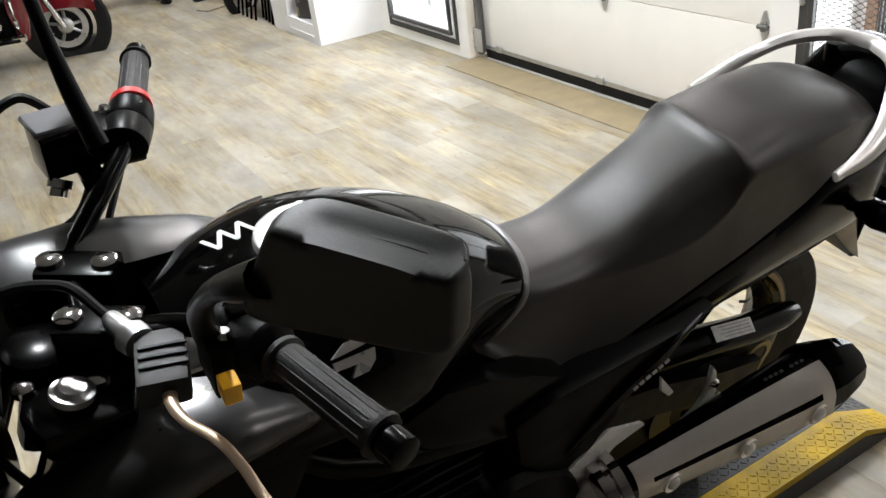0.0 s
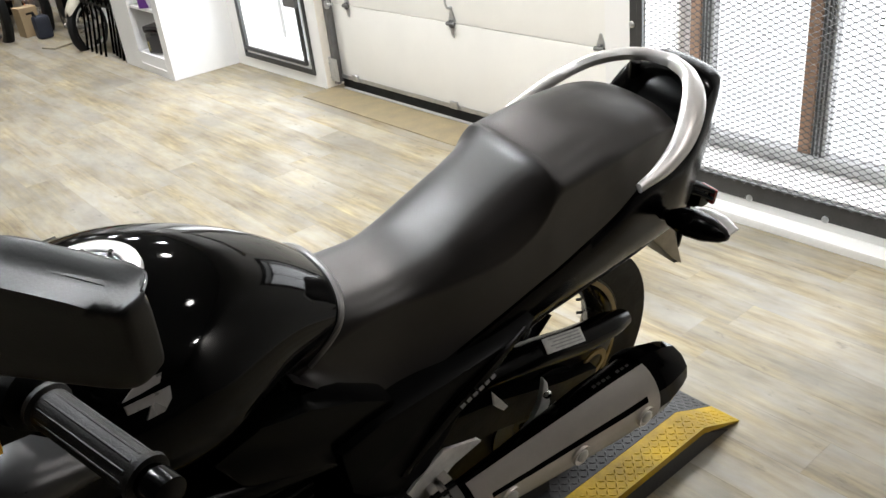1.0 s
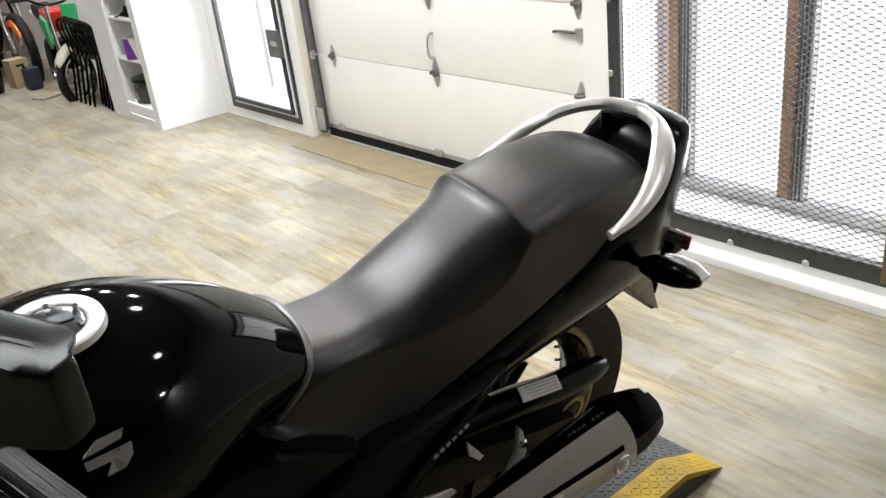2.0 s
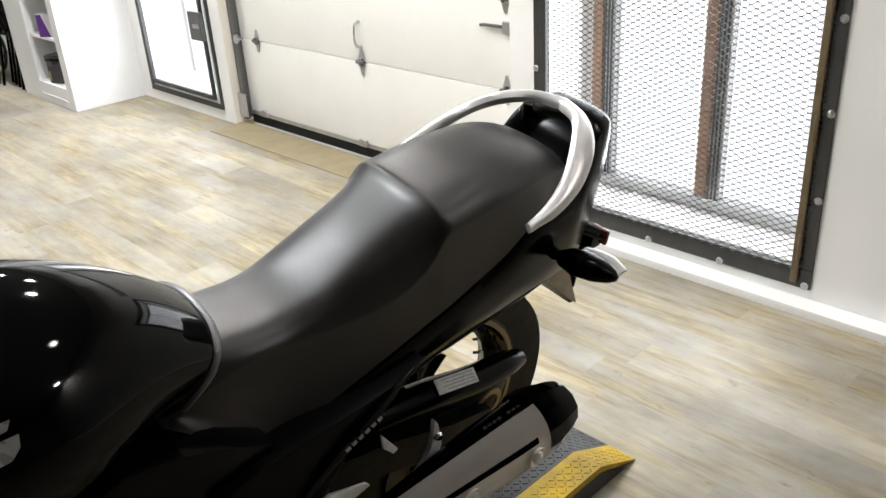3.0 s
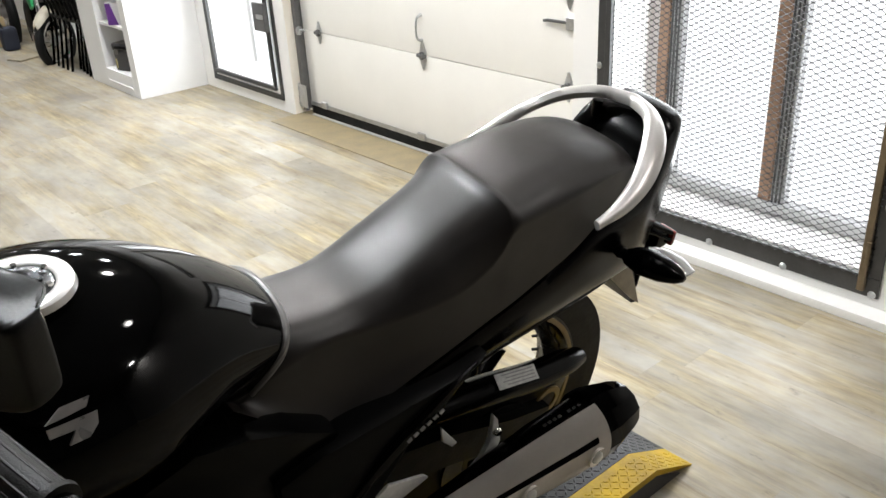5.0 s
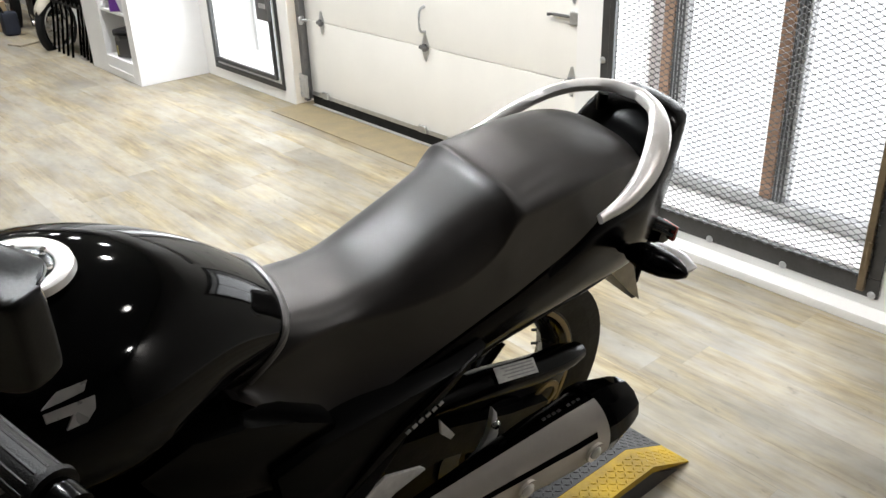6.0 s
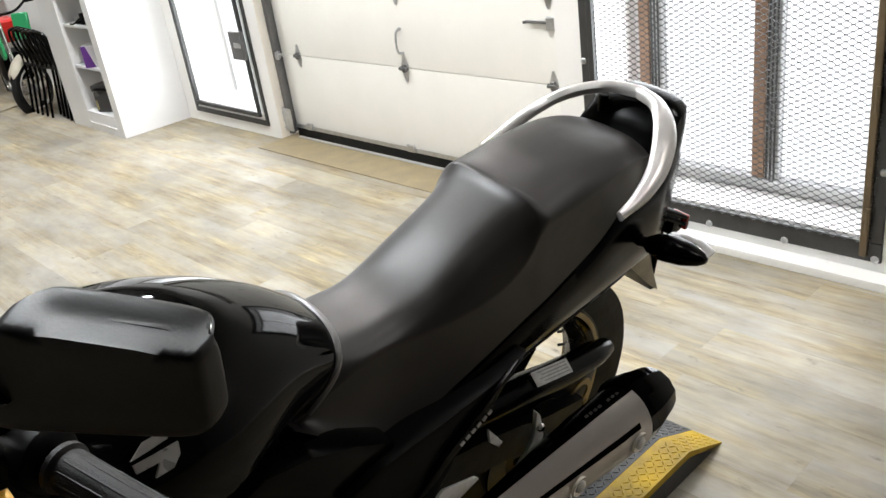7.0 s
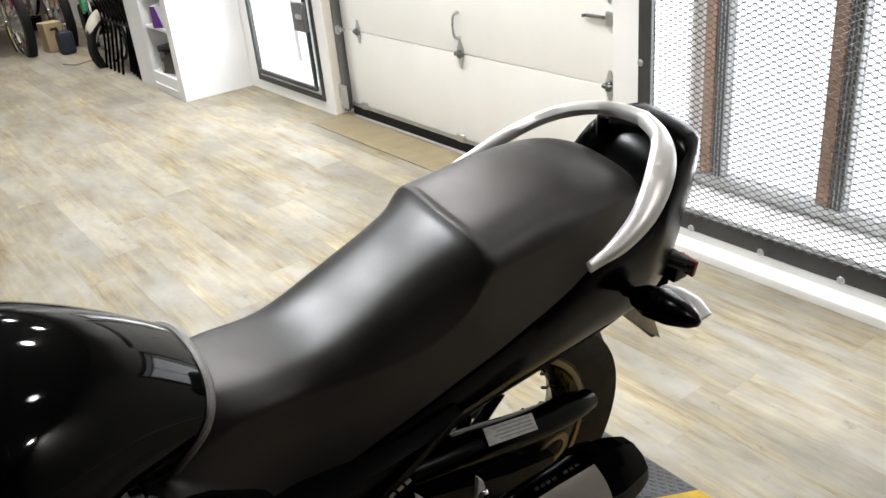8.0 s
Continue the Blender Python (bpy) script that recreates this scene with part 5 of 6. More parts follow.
for s in (1, -1):
    cm = pose(1.0955, 0.013 + s * 0.049, 0.918, 0, 0, -28)
    riser = part("bar_clamp", newbox((-0.040, -0.021, -0.026), (0.040, 0.021, 0.026), 0.006, cm, 2), M_BLACKSATIN, bars, "black bar clamp")
    for x in (-0.028, 0.028):
        part("clamp_bolt", newturned(cm @ Vector((x, 0, 0.026)), cm @ Vector((x, 0, 0.033)), [(0, 0.0095), (0.6, 0.0095), (1, 0.0065)], 14), M_CHROME, riser)
    a, b = along(s * 0.246), along(s * 0.362)
    bm = newturned(a, b, [(0, 0.0150), (0.04, 0.0150), (0.06, 0.0126), (0.5, 0.0120), (0.95, 0.0122), (0.965, 0.0145), (1, 0.014)], 20)
    grip = part("grip", bm, M_GRIP, bars, "worn black rubber grip")
    for k in range(12):
        ang = 2 * math.pi * k / 12
        d = (b - a).normalized()
        u = d.orthogonal()
        n = u * math.cos(ang) + d.cross(u) * math.sin(ang)
        part("grip_rib", newtube([a.lerp(b, 0.1) + n * 0.0118, a.lerp(b, 0.92) + n * 0.0118], 0.0013, 6), M_GRIP, grip)
    part("bar_end", newturned(b, b + (b - a).normalized() * 0.026, [(0, 0.0095), (0.3, 0.0110), (0.9, 0.0105), (1, 0.006)], 18), M_BLACKSATIN, bars, "bar-end weight")
    # switch gear
    c0, c1 = along(s * 0.172), along(s * 0.235)
    bm = newturned(c0, c1, [(0, 0.017), (0.04, 0.0205), (0.45, 0.022), (0.5, 0.0205), (0.55, 0.022), (0.95, 0.0205), (1, 0.017)], 20)
    mid = c0.lerp(c1, 0.5)
    box(bm, mid + Vector((-0.012, -0.026, -0.034)), mid + Vector((0.038, 0.026, 0.018)), 0.008, seg=2)
    sw = part("switch_housing", bm, M_BLACKMATT, bars, "black switch housing")
    for dx, dz in ((-0.018, 0.02), (0.02, 0.022)):
        q = mid + Vector((dx, s * 0.012, dz))
        part("switch_screw", newturned(q, q + Vector((0, 0, 0.006)), [(0, 0.005), (1, 0.0035)], 8), M_CHROME, sw)
    if s > 0:
        bm = newbox((0.022, 0.036, -0.012), (0.038, 0.056, 0.008), 0.004, Matrix.Translation(mid) @ pose(0, 0, 0, 0, 0, 0), 2)
        part("pass_button", bm, M_YELLOW, sw, "yellow pass switch")
        part("dip_switch", newbox((-0.008, -0.02, 0.022), (0.012, 0.004, 0.032), 0.003, Matrix.Translation(mid)), M_BLACKGLOSS, sw)
        part("turn_switch", newbox((-0.03, -0.004, 0.006), (-0.018, 0.016, 0.018), 0.003, Matrix.Translation(mid)), M_BLACKGLOSS, sw)
    else:
        q0, q1 = along(-0.236), along(-0.248)
        part("kill_switch", newturned(q0, q1, [(0, 0.015), (0.1, 0.0182), (0.9, 0.0182), (1, 0.015)], 20), M_RED, sw, "red engine stop switch")
    # mirror on its stem
    base = Vector((1.040, s * 0.17, 1.0))
    stem = [base, Vector((1.048, s * 0.20, 1.055)), Vector((1.052, s * 0.25, 1.115)), Vector((1.053, s * 0.30, 1.165)), Vector((1.052, s * 0.34, 1.20)), Vector((1.046, s * 0.375, 1.23))]
    mir = new("mirror")
    mir.parent = bike
    part("mirror_stem", newtube(stem, [0.013, 0.011, 0.0078, 0.0085, 0.011, 0.012], 10, 5), M_BLACKMATT, mir, "black mirror stem")
    # four corners of the flat front face: inner top, outer top, outer foot, inner foot
    quad = [Vector(p) for p in ((1.043, 0.389, 1.277), (0.992, 0.474, 1.283), (0.988, 0.467, 1.219), (1.059, 0.359, 1.193))]
    ahead = (quad[1] - quad[3]).cross(quad[2] - quad[0]).normalized()
    ahead = ahead if ahead.x > 0 else -ahead

    def face_ring(grow, back, power):
        ring = []
        for k in range(48):
            c, d = math.cos(2 * math.pi * k / 48), math.sin(2 * math.pi * k / 48)
            u = math.copysign(abs(c) ** (2 / power), c) * (1.03 + grow / 0.062)
            v = math.copysign(abs(d) ** (2 / power), d) * (1.05 + grow / 0.045)
            top = max(0.0, min(1.0, (v - 0.82) / 0.22))
            p = quad[3].lerp(quad[2], (u + 1) / 2).lerp(quad[0].lerp(quad[1], (u + 1) / 2), (v + 1) / 2) - ahead * (back + 0.016 * top) - Vector((0, 0, 0.008 * top))
            ring.append(Vector((p.x, s * p.y, p.z)))
        return ring

    rings = [face_ring(g, k, w) for g, k, w in ((-0.033, -0.0010, 4), (-0.024, -0.0010, 5), (-0.017, -0.0008, 5), (-0.010, -0.0006, 5.5), (-0.006, -0.0003, 5.5), (-0.003, -0.0001, 6), (-0.0005, 0.0008, 6), (0.001, 0.004, 6), (0.0025, 0.009, 5.5), (0.003, 0.0125, 5), (0.003, 0.0145, 5), (0.001, 0.0158, 5), (-0.01, 0.0145, 6))]
    housing = part("mirror_housing", skin(bmesh.new(), rings), M_SHROUD, mir, "matt dark grey mirror housing", sharp=75)
    part("mirror_glass", skin(bmesh.new(), [face_ring(g, k, 6) for g, k in ((-0.03, 0.0148), (0.0, 0.0162), (0.0, 0.0168), (-0.03, 0.0172))]), M_MIRROR, housing)

# clutch perch and lever, cables, brake reservoir and lever
cl = new("clutch_lever")
cl.parent = bars
part("lever_blade", newtube([(1.062, 0.19, 0.958), (1.067, 0.218, 0.962), (1.062, 0.243, 0.962), (1.046, 0.272, 0.961), (1.038, 0.305, 0.962), (1.033, 0.345, 0.962), (1.024, 0.395, 0.960), (1.030, 0.41, 0.960)], [0.007, 0.0056, 0.005, 0.0048, 0.0046, 0.0045, 0.0045, 0.006], 10, 5, flat=0.75), M_LEVER, cl, "bare alloy clutch lever")
bm = newbox((-0.02, -0.034, -0.016), (0.024, 0.034, 0.014), 0.007, pose(1.060, 0.172, 0.962, 0, 0, -12), 2)
part("lever_perch", bm, M_SHROUD, cl, "grey rubber perch boot")
for k in range(3):
    part("boot_rib", newbox((-0.021, -0.012 + 0.012 * k, 0.0135), (0.02, -0.007 + 0.012 * k, 0.0165), 0.001, pose(1.060, 0.172, 0.962, 0, 0, -12)), M_BLACKMATT, cl)
part("perch_cover", newturned((1.037, 0.137, 0.946), (1.037, 0.139, 0.956), [(0, 0.024), (0.6, 0.024), (1, 0.019)], 20), M_ALLOY, cl, "pale alloy perch cover")
part("adjuster", newturned((1.072, 0.14, 0.966), (1.088, 0.095, 0.967), [(0, 0.011), (0.3, 0.012), (0.32, 0.008), (0.9, 0.007), (1, 0.006)], 12), M_ALLOY, cl)
part("clutch_cable", newtube([(1.088, 0.095, 0.967), (1.12, 0.05, 0.985), (1.19, 0.02, 0.96), (1.23, 0.04, 0.84), (1.15, 0.09, 0.66)], 0.005, 8, 6), M_RUBBER, bars, "black control cable")
part("brake_hose", newtube([(1.04, -0.205, 0.95), (1.08, -0.15, 0.92), (1.15, -0.10, 0.93), (1.21, -0.09, 0.85), (1.23, -0.1, 0.6)], 0.0055, 8, 6), M_RUBBER, bars)
part("throttle_cable", newtube([(1.01, -0.20, 0.95), (1.06, -0.12, 0.90), (1.10, -0.07, 0.84), (1.02, -0.03, 0.78)], 0.0045, 8, 6), M_RUBBER, bars)
part("wiring", newtube([(1.0, 0.18, 0.965), (1.06, 0.11, 0.92), (1.11, 0.08, 0.85), (1.13, 0.03, 0.80)], 0.0055, 8, 6), M_RUBBER, bars)
part("loop_cable", newtube([(1.06, -0.27, 0.99), (1.10, -0.275, 1.02), (1.15, -0.26, 0.985), (1.17, -0.2, 0.90), (1.18, -0.1, 0.80)], 0.006, 8, 6), M_RUBBER, bars)
br = new("brake_master")
br.parent = bars
part("reservoir", newbox((-0.032, -0.026, -0.034), (0.032, 0.026, 0.020), 0.004, pose(1.066, -0.222, 0.985, 0, 0, 10), 2), M_BLACKGLOSS, br, "black brake fluid reservoir")
part("reservoir_lid", newbox((-0.035, -0.029, 0.0205), (0.035, 0.029, 0.029), 0.003, pose(1.066, -0.222, 0.985, 0, 0, 10)), M_LID, br, "grey reservoir lid")
part("master_cylinder", newtube([(1.048, -0.16, 0.955), (1.052, -0.28, 0.958)], 0.014, 12), M_BLACKSATIN, br)
part("hose_bolt", newturned((1.080, -0.20, 0.945), (1.088, -0.19, 0.93), [(0, 0.011), (0.5, 0.011), (0.55, 0.008), (1, 0.008)], 10), M_CHROME, br)
part("brake_lever", newtube([(1.05, -0.26, 0.948), (1.07, -0.29, 0.95), (1.05, -0.32, 0.951), (1.03, -0.40, 0.95), (1.03, -0.44, 0.95)], [0.01, 0.008, 0.0075, 0.007, 0.008], 10, 5, flat=0.75), M_BLACKSATIN, br, "black brake lever")

# ---- low yellow and grey lift under the motorcycle ----
lift = thing("motorcycle_lift", Matrix(), "low steel motorcycle lift with yellow diamond-plate edges", "motorcycle lift")
LX0, LXB, LXE, LY0, LYM, LZ = -1.15, 1.335, 1.500, 0.735, 0.826, 0.08
LYF = 1.20
ZT = 0.004


def deck(name, y0, y1, mat, label):
    """A flat deck that bends down into a short ramp at its rear end."""
    bm = bmesh.new()
    prof = [(LX0, LZ - 0.02), (LX0, LZ), (LXB, LZ), (LXE, ZT), (LXE - 0.006, 0.0015), (LXB, LZ - 0.02)]
    a = [bm.verts.new((x, y0, z)) for x, z in prof]
    b = [bm.verts.new((x, y1, z)) for x, z in prof]
    bm.faces.new(a), bm.faces.new(b[::-1])
    for i in range(len(prof)):
        j = (i + 1) % len(prof)
        bm.faces.new((a[j], a[i], b[i], b[j]))
    return part(name, bm, mat, lift, label)


def bars_on(y0, y1, x0, x1, ztop, slope, mat, parent):
    """Raised lozenges of diamond plate, turned one way and the other by turns."""
    verts, faces = [], []
    step = 0.017
    nx, ny = int((x1 - x0) / step), int((y1 - y0) / step)
    for i in range(nx):
        for j in range(ny):
            cx, cy = x0 + (i + 0.5) * step, y0 + (j + 0.5) * step
            sg = 1 if (i + j) % 2 else -1
            d = Vector((math.cos(radians(45)), sg * math.sin(radians(45)), 0))
            n = Vector((-d.y, d.x, 0))
            k = len(verts)
            for p, h in ((d * 0.0095, 0), (n * 0.0028, 0), (-d * 0.0095, 0), (-n * 0.0028, 0), (d * 0.004, 0.0016), (-d * 0.004, 0.0016)):
                x, y = cx + p.x, cy + p.y
                verts.append((x, y, ztop + slope * (x - x0) + h + 0.0002))
            faces.extend([(k, k + 1, k + 4), (k + 1, k + 2, k + 5, k + 4), (k + 2, k + 3, k + 5), (k + 3, k, k + 4, k + 5)])
    me = bpy.data.meshes.new("tread_bar")
    me.from_pydata(verts, [], faces)
    me.materials.append(mat)
    ob = new("tread_bar", me)
    ob.parent = parent
    return tagged(ob, kind="stuff")


chan = bmesh.new()
box(chan, (LX0 + 0.02, 0.885, LZ), (0.90, 1.045, 0.1425), 0.004)
box(chan, (LX0 + 0.02, 0.872, LZ), (0.90, 0.884, 0.165), 0.003)
box(chan, (LX0 + 0.02, 1.046, LZ), (0.90, 1.058, 0.165), 0.003)
part("wheel_channel", chan, M_PLATEGREY, lift, "grey steel wheel channel")
SL = (ZT - LZ) / (LXE - LXB)
for y0, y1 in ((LY0, LYM), (LYF, LYF + 0.09)):
    d = deck("yellow_deck", y0, y1, M_PLATEYEL, "worn yellow diamond plate")
    bars_on(y0 + 0.004, y1 - 0.004, 0.5, LXB, LZ, 0, M_PLATEYEL, d)
    bars_on(y0 + 0.004, y1 - 0.004, LXB + 0.003, LXE - 0.004, LZ + SL * 0.003, SL, M_PLATEYEL, d)
d = deck("grey_deck", LYM + 0.001, LYF - 0.001, M_PLATEGREY, "grey diamond plate")
bars_on(LYM + 0.006, 1.16, 0.5, LXB, LZ, 0, M_PLATEGREY, d)
bars_on(LYM + 0.006, 1.16, LXB + 0.003, LXE - 0.004, LZ + SL * 0.003, SL, M_PLATEGREY, d)
for y in (LY0 + 0.002, LYF + 0.082):
    bm = plate([(LX0, 0.001), (LX0, LZ - 0.021), (LXB, LZ - 0.021), (LXE - 0.05, 0.001)], y, y + 0.006)
    part("side_skirt", bm, M_PLATEGREY, lift, "grey diamond-plate side skirt")
part("base_frame", newbox((LX0 + 0.02, LY0 + 0.03, 0.001), (LXB - 0.05, LYF + 0.06, LZ - 0.022), 0.008), M_PLATEGREY, lift)

# ---- stacked black chairs beside the bookcase ----


def chair(m, first=None):
    ob = thing("stacking_chair", m, "black metal stacking chair with an open bowed back", "chair", "stacked chairs")
    for s in (1, -1):
        part("front_leg", newtube([(0.20, s * 0.20, 0.0), (0.16, s * 0.19, 0.40)], 0.011, 8), M_BLACKSATIN, ob)
        part("rear_leg", newtube([(-0.24, s * 0.20, 0.0), (-0.18, s * 0.19, 0.40), (-0.22, s * 0.185, 0.58), (-0.245, s * 0.14, 0.69), (-0.25, 0, 0.72)], 0.011, 8, 4), M_BLACKSATIN, ob)
    part("seat", newbox((-0.19, -0.2, 0.395), (0.2, 0.2, 0.42), 0.012, seg=2), M_BLACKMATT, ob)
    for k in range(4):
        part("back_slat", newtube([(-0.185, -0.12 + 0.08 * k, 0.41), (-0.225, -0.12 + 0.08 * k, 0.58), (-0.248, -0.09 + 0.06 * k, 0.70)], 0.007, 6, 3), M_BLACKSATIN, ob)
    part("stretcher", newtube([(0.18, -0.195, 0.2), (0.18, 0.195, 0.2)], 0.008, 8), M_BLACKSATIN, ob)
    return ob


chair0 = chair(pose(2.31, 6.825, 0.0, 0, 0, 4))
for k in range(1, 5):
    copy_thing(chair0, pose(2.31 + 0.005 * k, 6.825 + 0.115 * k, 0.0, 0, 0, 4 + 2 * k))

# ---- motorcycles further back ----


def small_wheel(parent, x, r, w, spokes=18, mat=None, rimmat=None):
    hub = new("wheel")
    hub.parent = parent
    hub.location = (x, 0, r)
    cast = spokes <= 12
    k = 0.66 if cast else 0.76
    part("tyre", ring_solid(bmesh.new(), (0, 0, 0), (0, 1, 0), [(r * k, -w * 0.4), (r * (k + 0.1), -w * 0.5), (r * 0.95, -w * 0.42), (r, -w * 0.1), (r, w * 0.1), (r * 0.95, w * 0.42), (r * (k + 0.1), w * 0.5), (r * k, w * 0.4)], 48), M_TYRE, hub)
    rim = part("rim", ring_solid(bmesh.new(), (0, 0, 0), (0, 1, 0), [(r * (k + 0.01), -w * 0.42), (r * (k - 0.07), -w * 0.36), (r * (k - 0.09), 0), (r * (k - 0.07), w * 0.36), (r * (k + 0.01), w * 0.42), (r * (k - 0.02), 0)], 48), rimmat or M_CHROME, hub)
    part("hub", newturned((0, -w * 0.55, 0), (0, w * 0.55, 0), [(0, r * 0.1), (0.2, r * 0.18), (0.8, r * 0.18), (1, r * 0.1)], 16), M_ALLOY, hub)
    if cast:
        part("web", ring_solid(bmesh.new(), (0, 0, 0), (0, 1, 0), [(r * 0.1, -0.006), (r * (k - 0.06), -0.006), (r * (k - 0.06), 0.006), (r * 0.1, 0.006)], 40), M_RUBBER, hub)
        for sg in (1, -1):
            part("brake_disc", ring_solid(bmesh.new(), (0, sg * w * 0.46, 0), (0, 1, 0), [(r * 0.36, -0.002), (r * 0.50, -0.002), (r * 0.50, 0.002), (r * 0.36, 0.002)], 40), M_ALLOY, hub)
    for i in range(spokes):
        a = 2 * math.pi * i / spokes
        end = r * (k - 0.05)
        part("spoke", newtube([(r * 0.12 * math.cos(a), w * 0.25 * (1 if i % 2 else -1), r * 0.12 * math.sin(a)), (end * math.cos(a + 0.1), 0, end * math.sin(a + 0.1))], 0.013 if cast else 0.004, 6), M_ALLOY if cast else M_CHROME, hub)
    return hub


def parked_bike(name, m, label, paint, accent, wheel_r=0.33, tall=0.0, cast=False):
    """An upright parked motorcycle: wheels, fork, engine, tank, seat, fenders and bars."""
    ob = thing(name, m, label, "motorcycle")
    small_wheel(ob, 0.72, wheel_r, 0.09, 9 if cast else 20)
    small_wheel(ob, -0.70, wheel_r * 0.95, 0.12, 9 if cast else 20)
    for s in (1, -1):
        part("fork_leg", newtube([(0.72, s * 0.09, wheel_r), (0.47, s * 0.09, 0.92 + tall)], 0.024, 10), M_CHROME, ob)
        part("exhaust", newtube([(0.2, s * 0.12, 0.45), (0.3, s * 0.15, 0.3), (-0.1, s * 0.17, 0.26), (-0.75, s * 0.18, 0.32)], [0.02, 0.022, 0.03, 0.045], 10, 4), M_CHROME, ob)
    for cx, z0, z1 in ((0.72, 0.0, 0.35), (-0.70, -0.2, 0.45)):
        r = wheel_r + 0.045
        rings = [[Vector((cx + r * math.sin(a), y, wheel_r + (r + o) * math.cos(a))) for y, o in ((-0.07, -0.05), (-0.06, 0.0), (0, 0.02), (0.06, 0), (0.07, -0.05), (0.06, -0.05), (0.05, -0.008), (0, 0.01), (-0.05, -0.008), (-0.06, -0.05))] for a in (radians(-70 + 11 * i) for i in range(12))]
        part("fender", skin(bmesh.new(), rings), paint, ob)
    part("fuel_tank", skin(bmesh.new(), [[Vector((x, w * math.cos(k * math.pi / 8), z + h * math.sin(k * math.pi / 8))) for k in range(16)] for x, w, z, h in ((0.45, 0.05, 0.85 + tall, 0.05), (0.38, 0.12, 0.84 + tall, 0.10), (0.2, 0.15, 0.83 + tall, 0.12), (0.0, 0.12, 0.80 + tall, 0.09), (-0.1, 0.06, 0.78 + tall, 0.04))]), accent, ob)
    part("seat", newbox((-0.72, -0.13, 0.68 + tall), (-0.06, 0.13, 0.80 + tall), 0.04, seg=2), M_BLACKMATT, ob)
    part("engine", newbox((-0.12, -0.16, 0.25), (0.33, 0.16, 0.60), 0.05, seg=2), M_ALLOY, ob)
    for k in range(5):
        part("fin", newbox((-0.02, -0.18, 0.46 + 0.04 * k), (0.26, 0.18, 0.475 + 0.04 * k)), M_CHROME, ob)
    for s in (1, -1):
        part("engine_cover", newturned((0.05, s * 0.155, 0.38), (0.05, s * 0.21, 0.38), [(0, 0.11), (0.7, 0.1), (1, 0.06)], 18), M_CHROME, ob)
        part("frame_tube", newtube([(0.48, s * 0.03, 0.85 + tall), (0.38, s * 0.12, 0.3), (-0.3, s * 0.12, 0.25), (-0.45, s * 0.13, 0.6)], 0.016, 8, 4), M_BLACKSATIN, ob)
        part("grip", newtube([(0.32, s * 0.24, 1.06 + tall), (0.28, s * 0.38, 1.05 + tall)], 0.017, 8), M_RUBBER, ob)
    part("handlebar", newtube([(0.32, -0.24, 1.06 + tall), (0.42, -0.1, 1.0 + tall), (0.42, 0.1, 1.0 + tall), (0.32, 0.24, 1.06 + tall)], 0.012, 8, 4), M_CHROME, ob)
    part("headlight", newturned((0.50, 0, 0.92 + tall), (0.64, 0, 0.91 + tall), [(0, 0.04), (0.3, 0.085), (0.9, 0.095), (1, 0.09)], 20), M_CHROME, ob)
    return ob


M_GREEN = material("green_plastic", (0.03, 0.33, 0.12), 0.35, vary=0.1)
M_ORANGE = material("orange_paint", (0.75, 0.13, 0.01), 0.3, vary=0.1)
M_MAROON = material("dark_red_paint", (0.13, 0.008, 0.012), 0.12, vary=0.1, coat=1.0, bump=0)
M_CREAM = material("cream_plastic", (0.40, 0.36, 0.28), 0.45, vary=0.15)
dirt = thing("motorcycle", pose(2.218, 8.08, 0, 0, 0, -98), "small green and white dirt bike with spoked wheels", "motorcycle")
small_wheel(dirt, -0.50, 0.17, 0.075, 20)
STEER = Matrix.Translation((0.55, 0, 0)) @ Matrix.Rotation(radians(-48), 4, "Z") @ Matrix.Translation((-0.55, 0, 0))
small_wheel(dirt, 0.55, 0.17, 0.065, 20).rotation_euler = (0, 0, radians(-48))
for s in (1, -1):
    part("fork_leg", newtube([(0.55, s * 0.07, 0.215), (0.40, s * 0.07, 0.78)], 0.019, 10), M_CHROME, dirt)
    bm = plate([(0.56, 0.20), (0.59, 0.22), (0.53, 0.40), (0.50, 0.40)], 0.075, 0.085, bevel=0.004)
    for v in bm.verts:
        v.co.y *= s
    bmesh.ops.transform(bm, matrix=STEER, verts=bm.verts)
    part("fork_guard", bm, M_CREAM, dirt)
    bm = plate([(0.36, 0.42), (0.46, 0.46), (0.42, 0.66), (0.20, 0.70), (0.05, 0.62)], 0.09, 0.115, bevel=0.008)
    for v in bm.verts:
        v.co.y *= s
    part("tank_shroud", bm, M_GREEN, dirt, "green plastic tank shroud")
    part("grip", newtube([(0.34, s * 0.20, 0.86), (0.31, s * 0.33, 0.86)], 0.016, 8), M_RUBBER, dirt)
rings = [[STEER @ Vector((x, y * w, z + o)) for y, o in ((-1, -0.03), (-0.7, 0.0), (0, 0.014), (0.7, 0.0), (1, -0.03), (0.85, -0.032), (0, 0.004), (-0.85, -0.032))] for x, z, w in ((0.30, 0.50, 0.05), (0.42, 0.53, 0.065), (0.55, 0.525, 0.075), (0.66, 0.48, 0.06), (0.73, 0.43, 0.045), (0.76, 0.40, 0.02))]
for ring in rings:
    for v in ring:
        v.z -= 0.065
part("front_fender", skin(bmesh.new(), rings), M_CREAM, dirt, "cream front fender")
part("number_plate", newbox((0.50, -0.08, 0.50), (0.53, 0.08, 0.72), 0.01, STEER @ pose(0, 0, 0, 0, -8, 0)), M_GREEN, dirt, "green front plate")
part("fuel_tank", newbox((0.02, -0.09, 0.55), (0.34, 0.09, 0.74), 0.05, seg=3), M_RED, dirt)
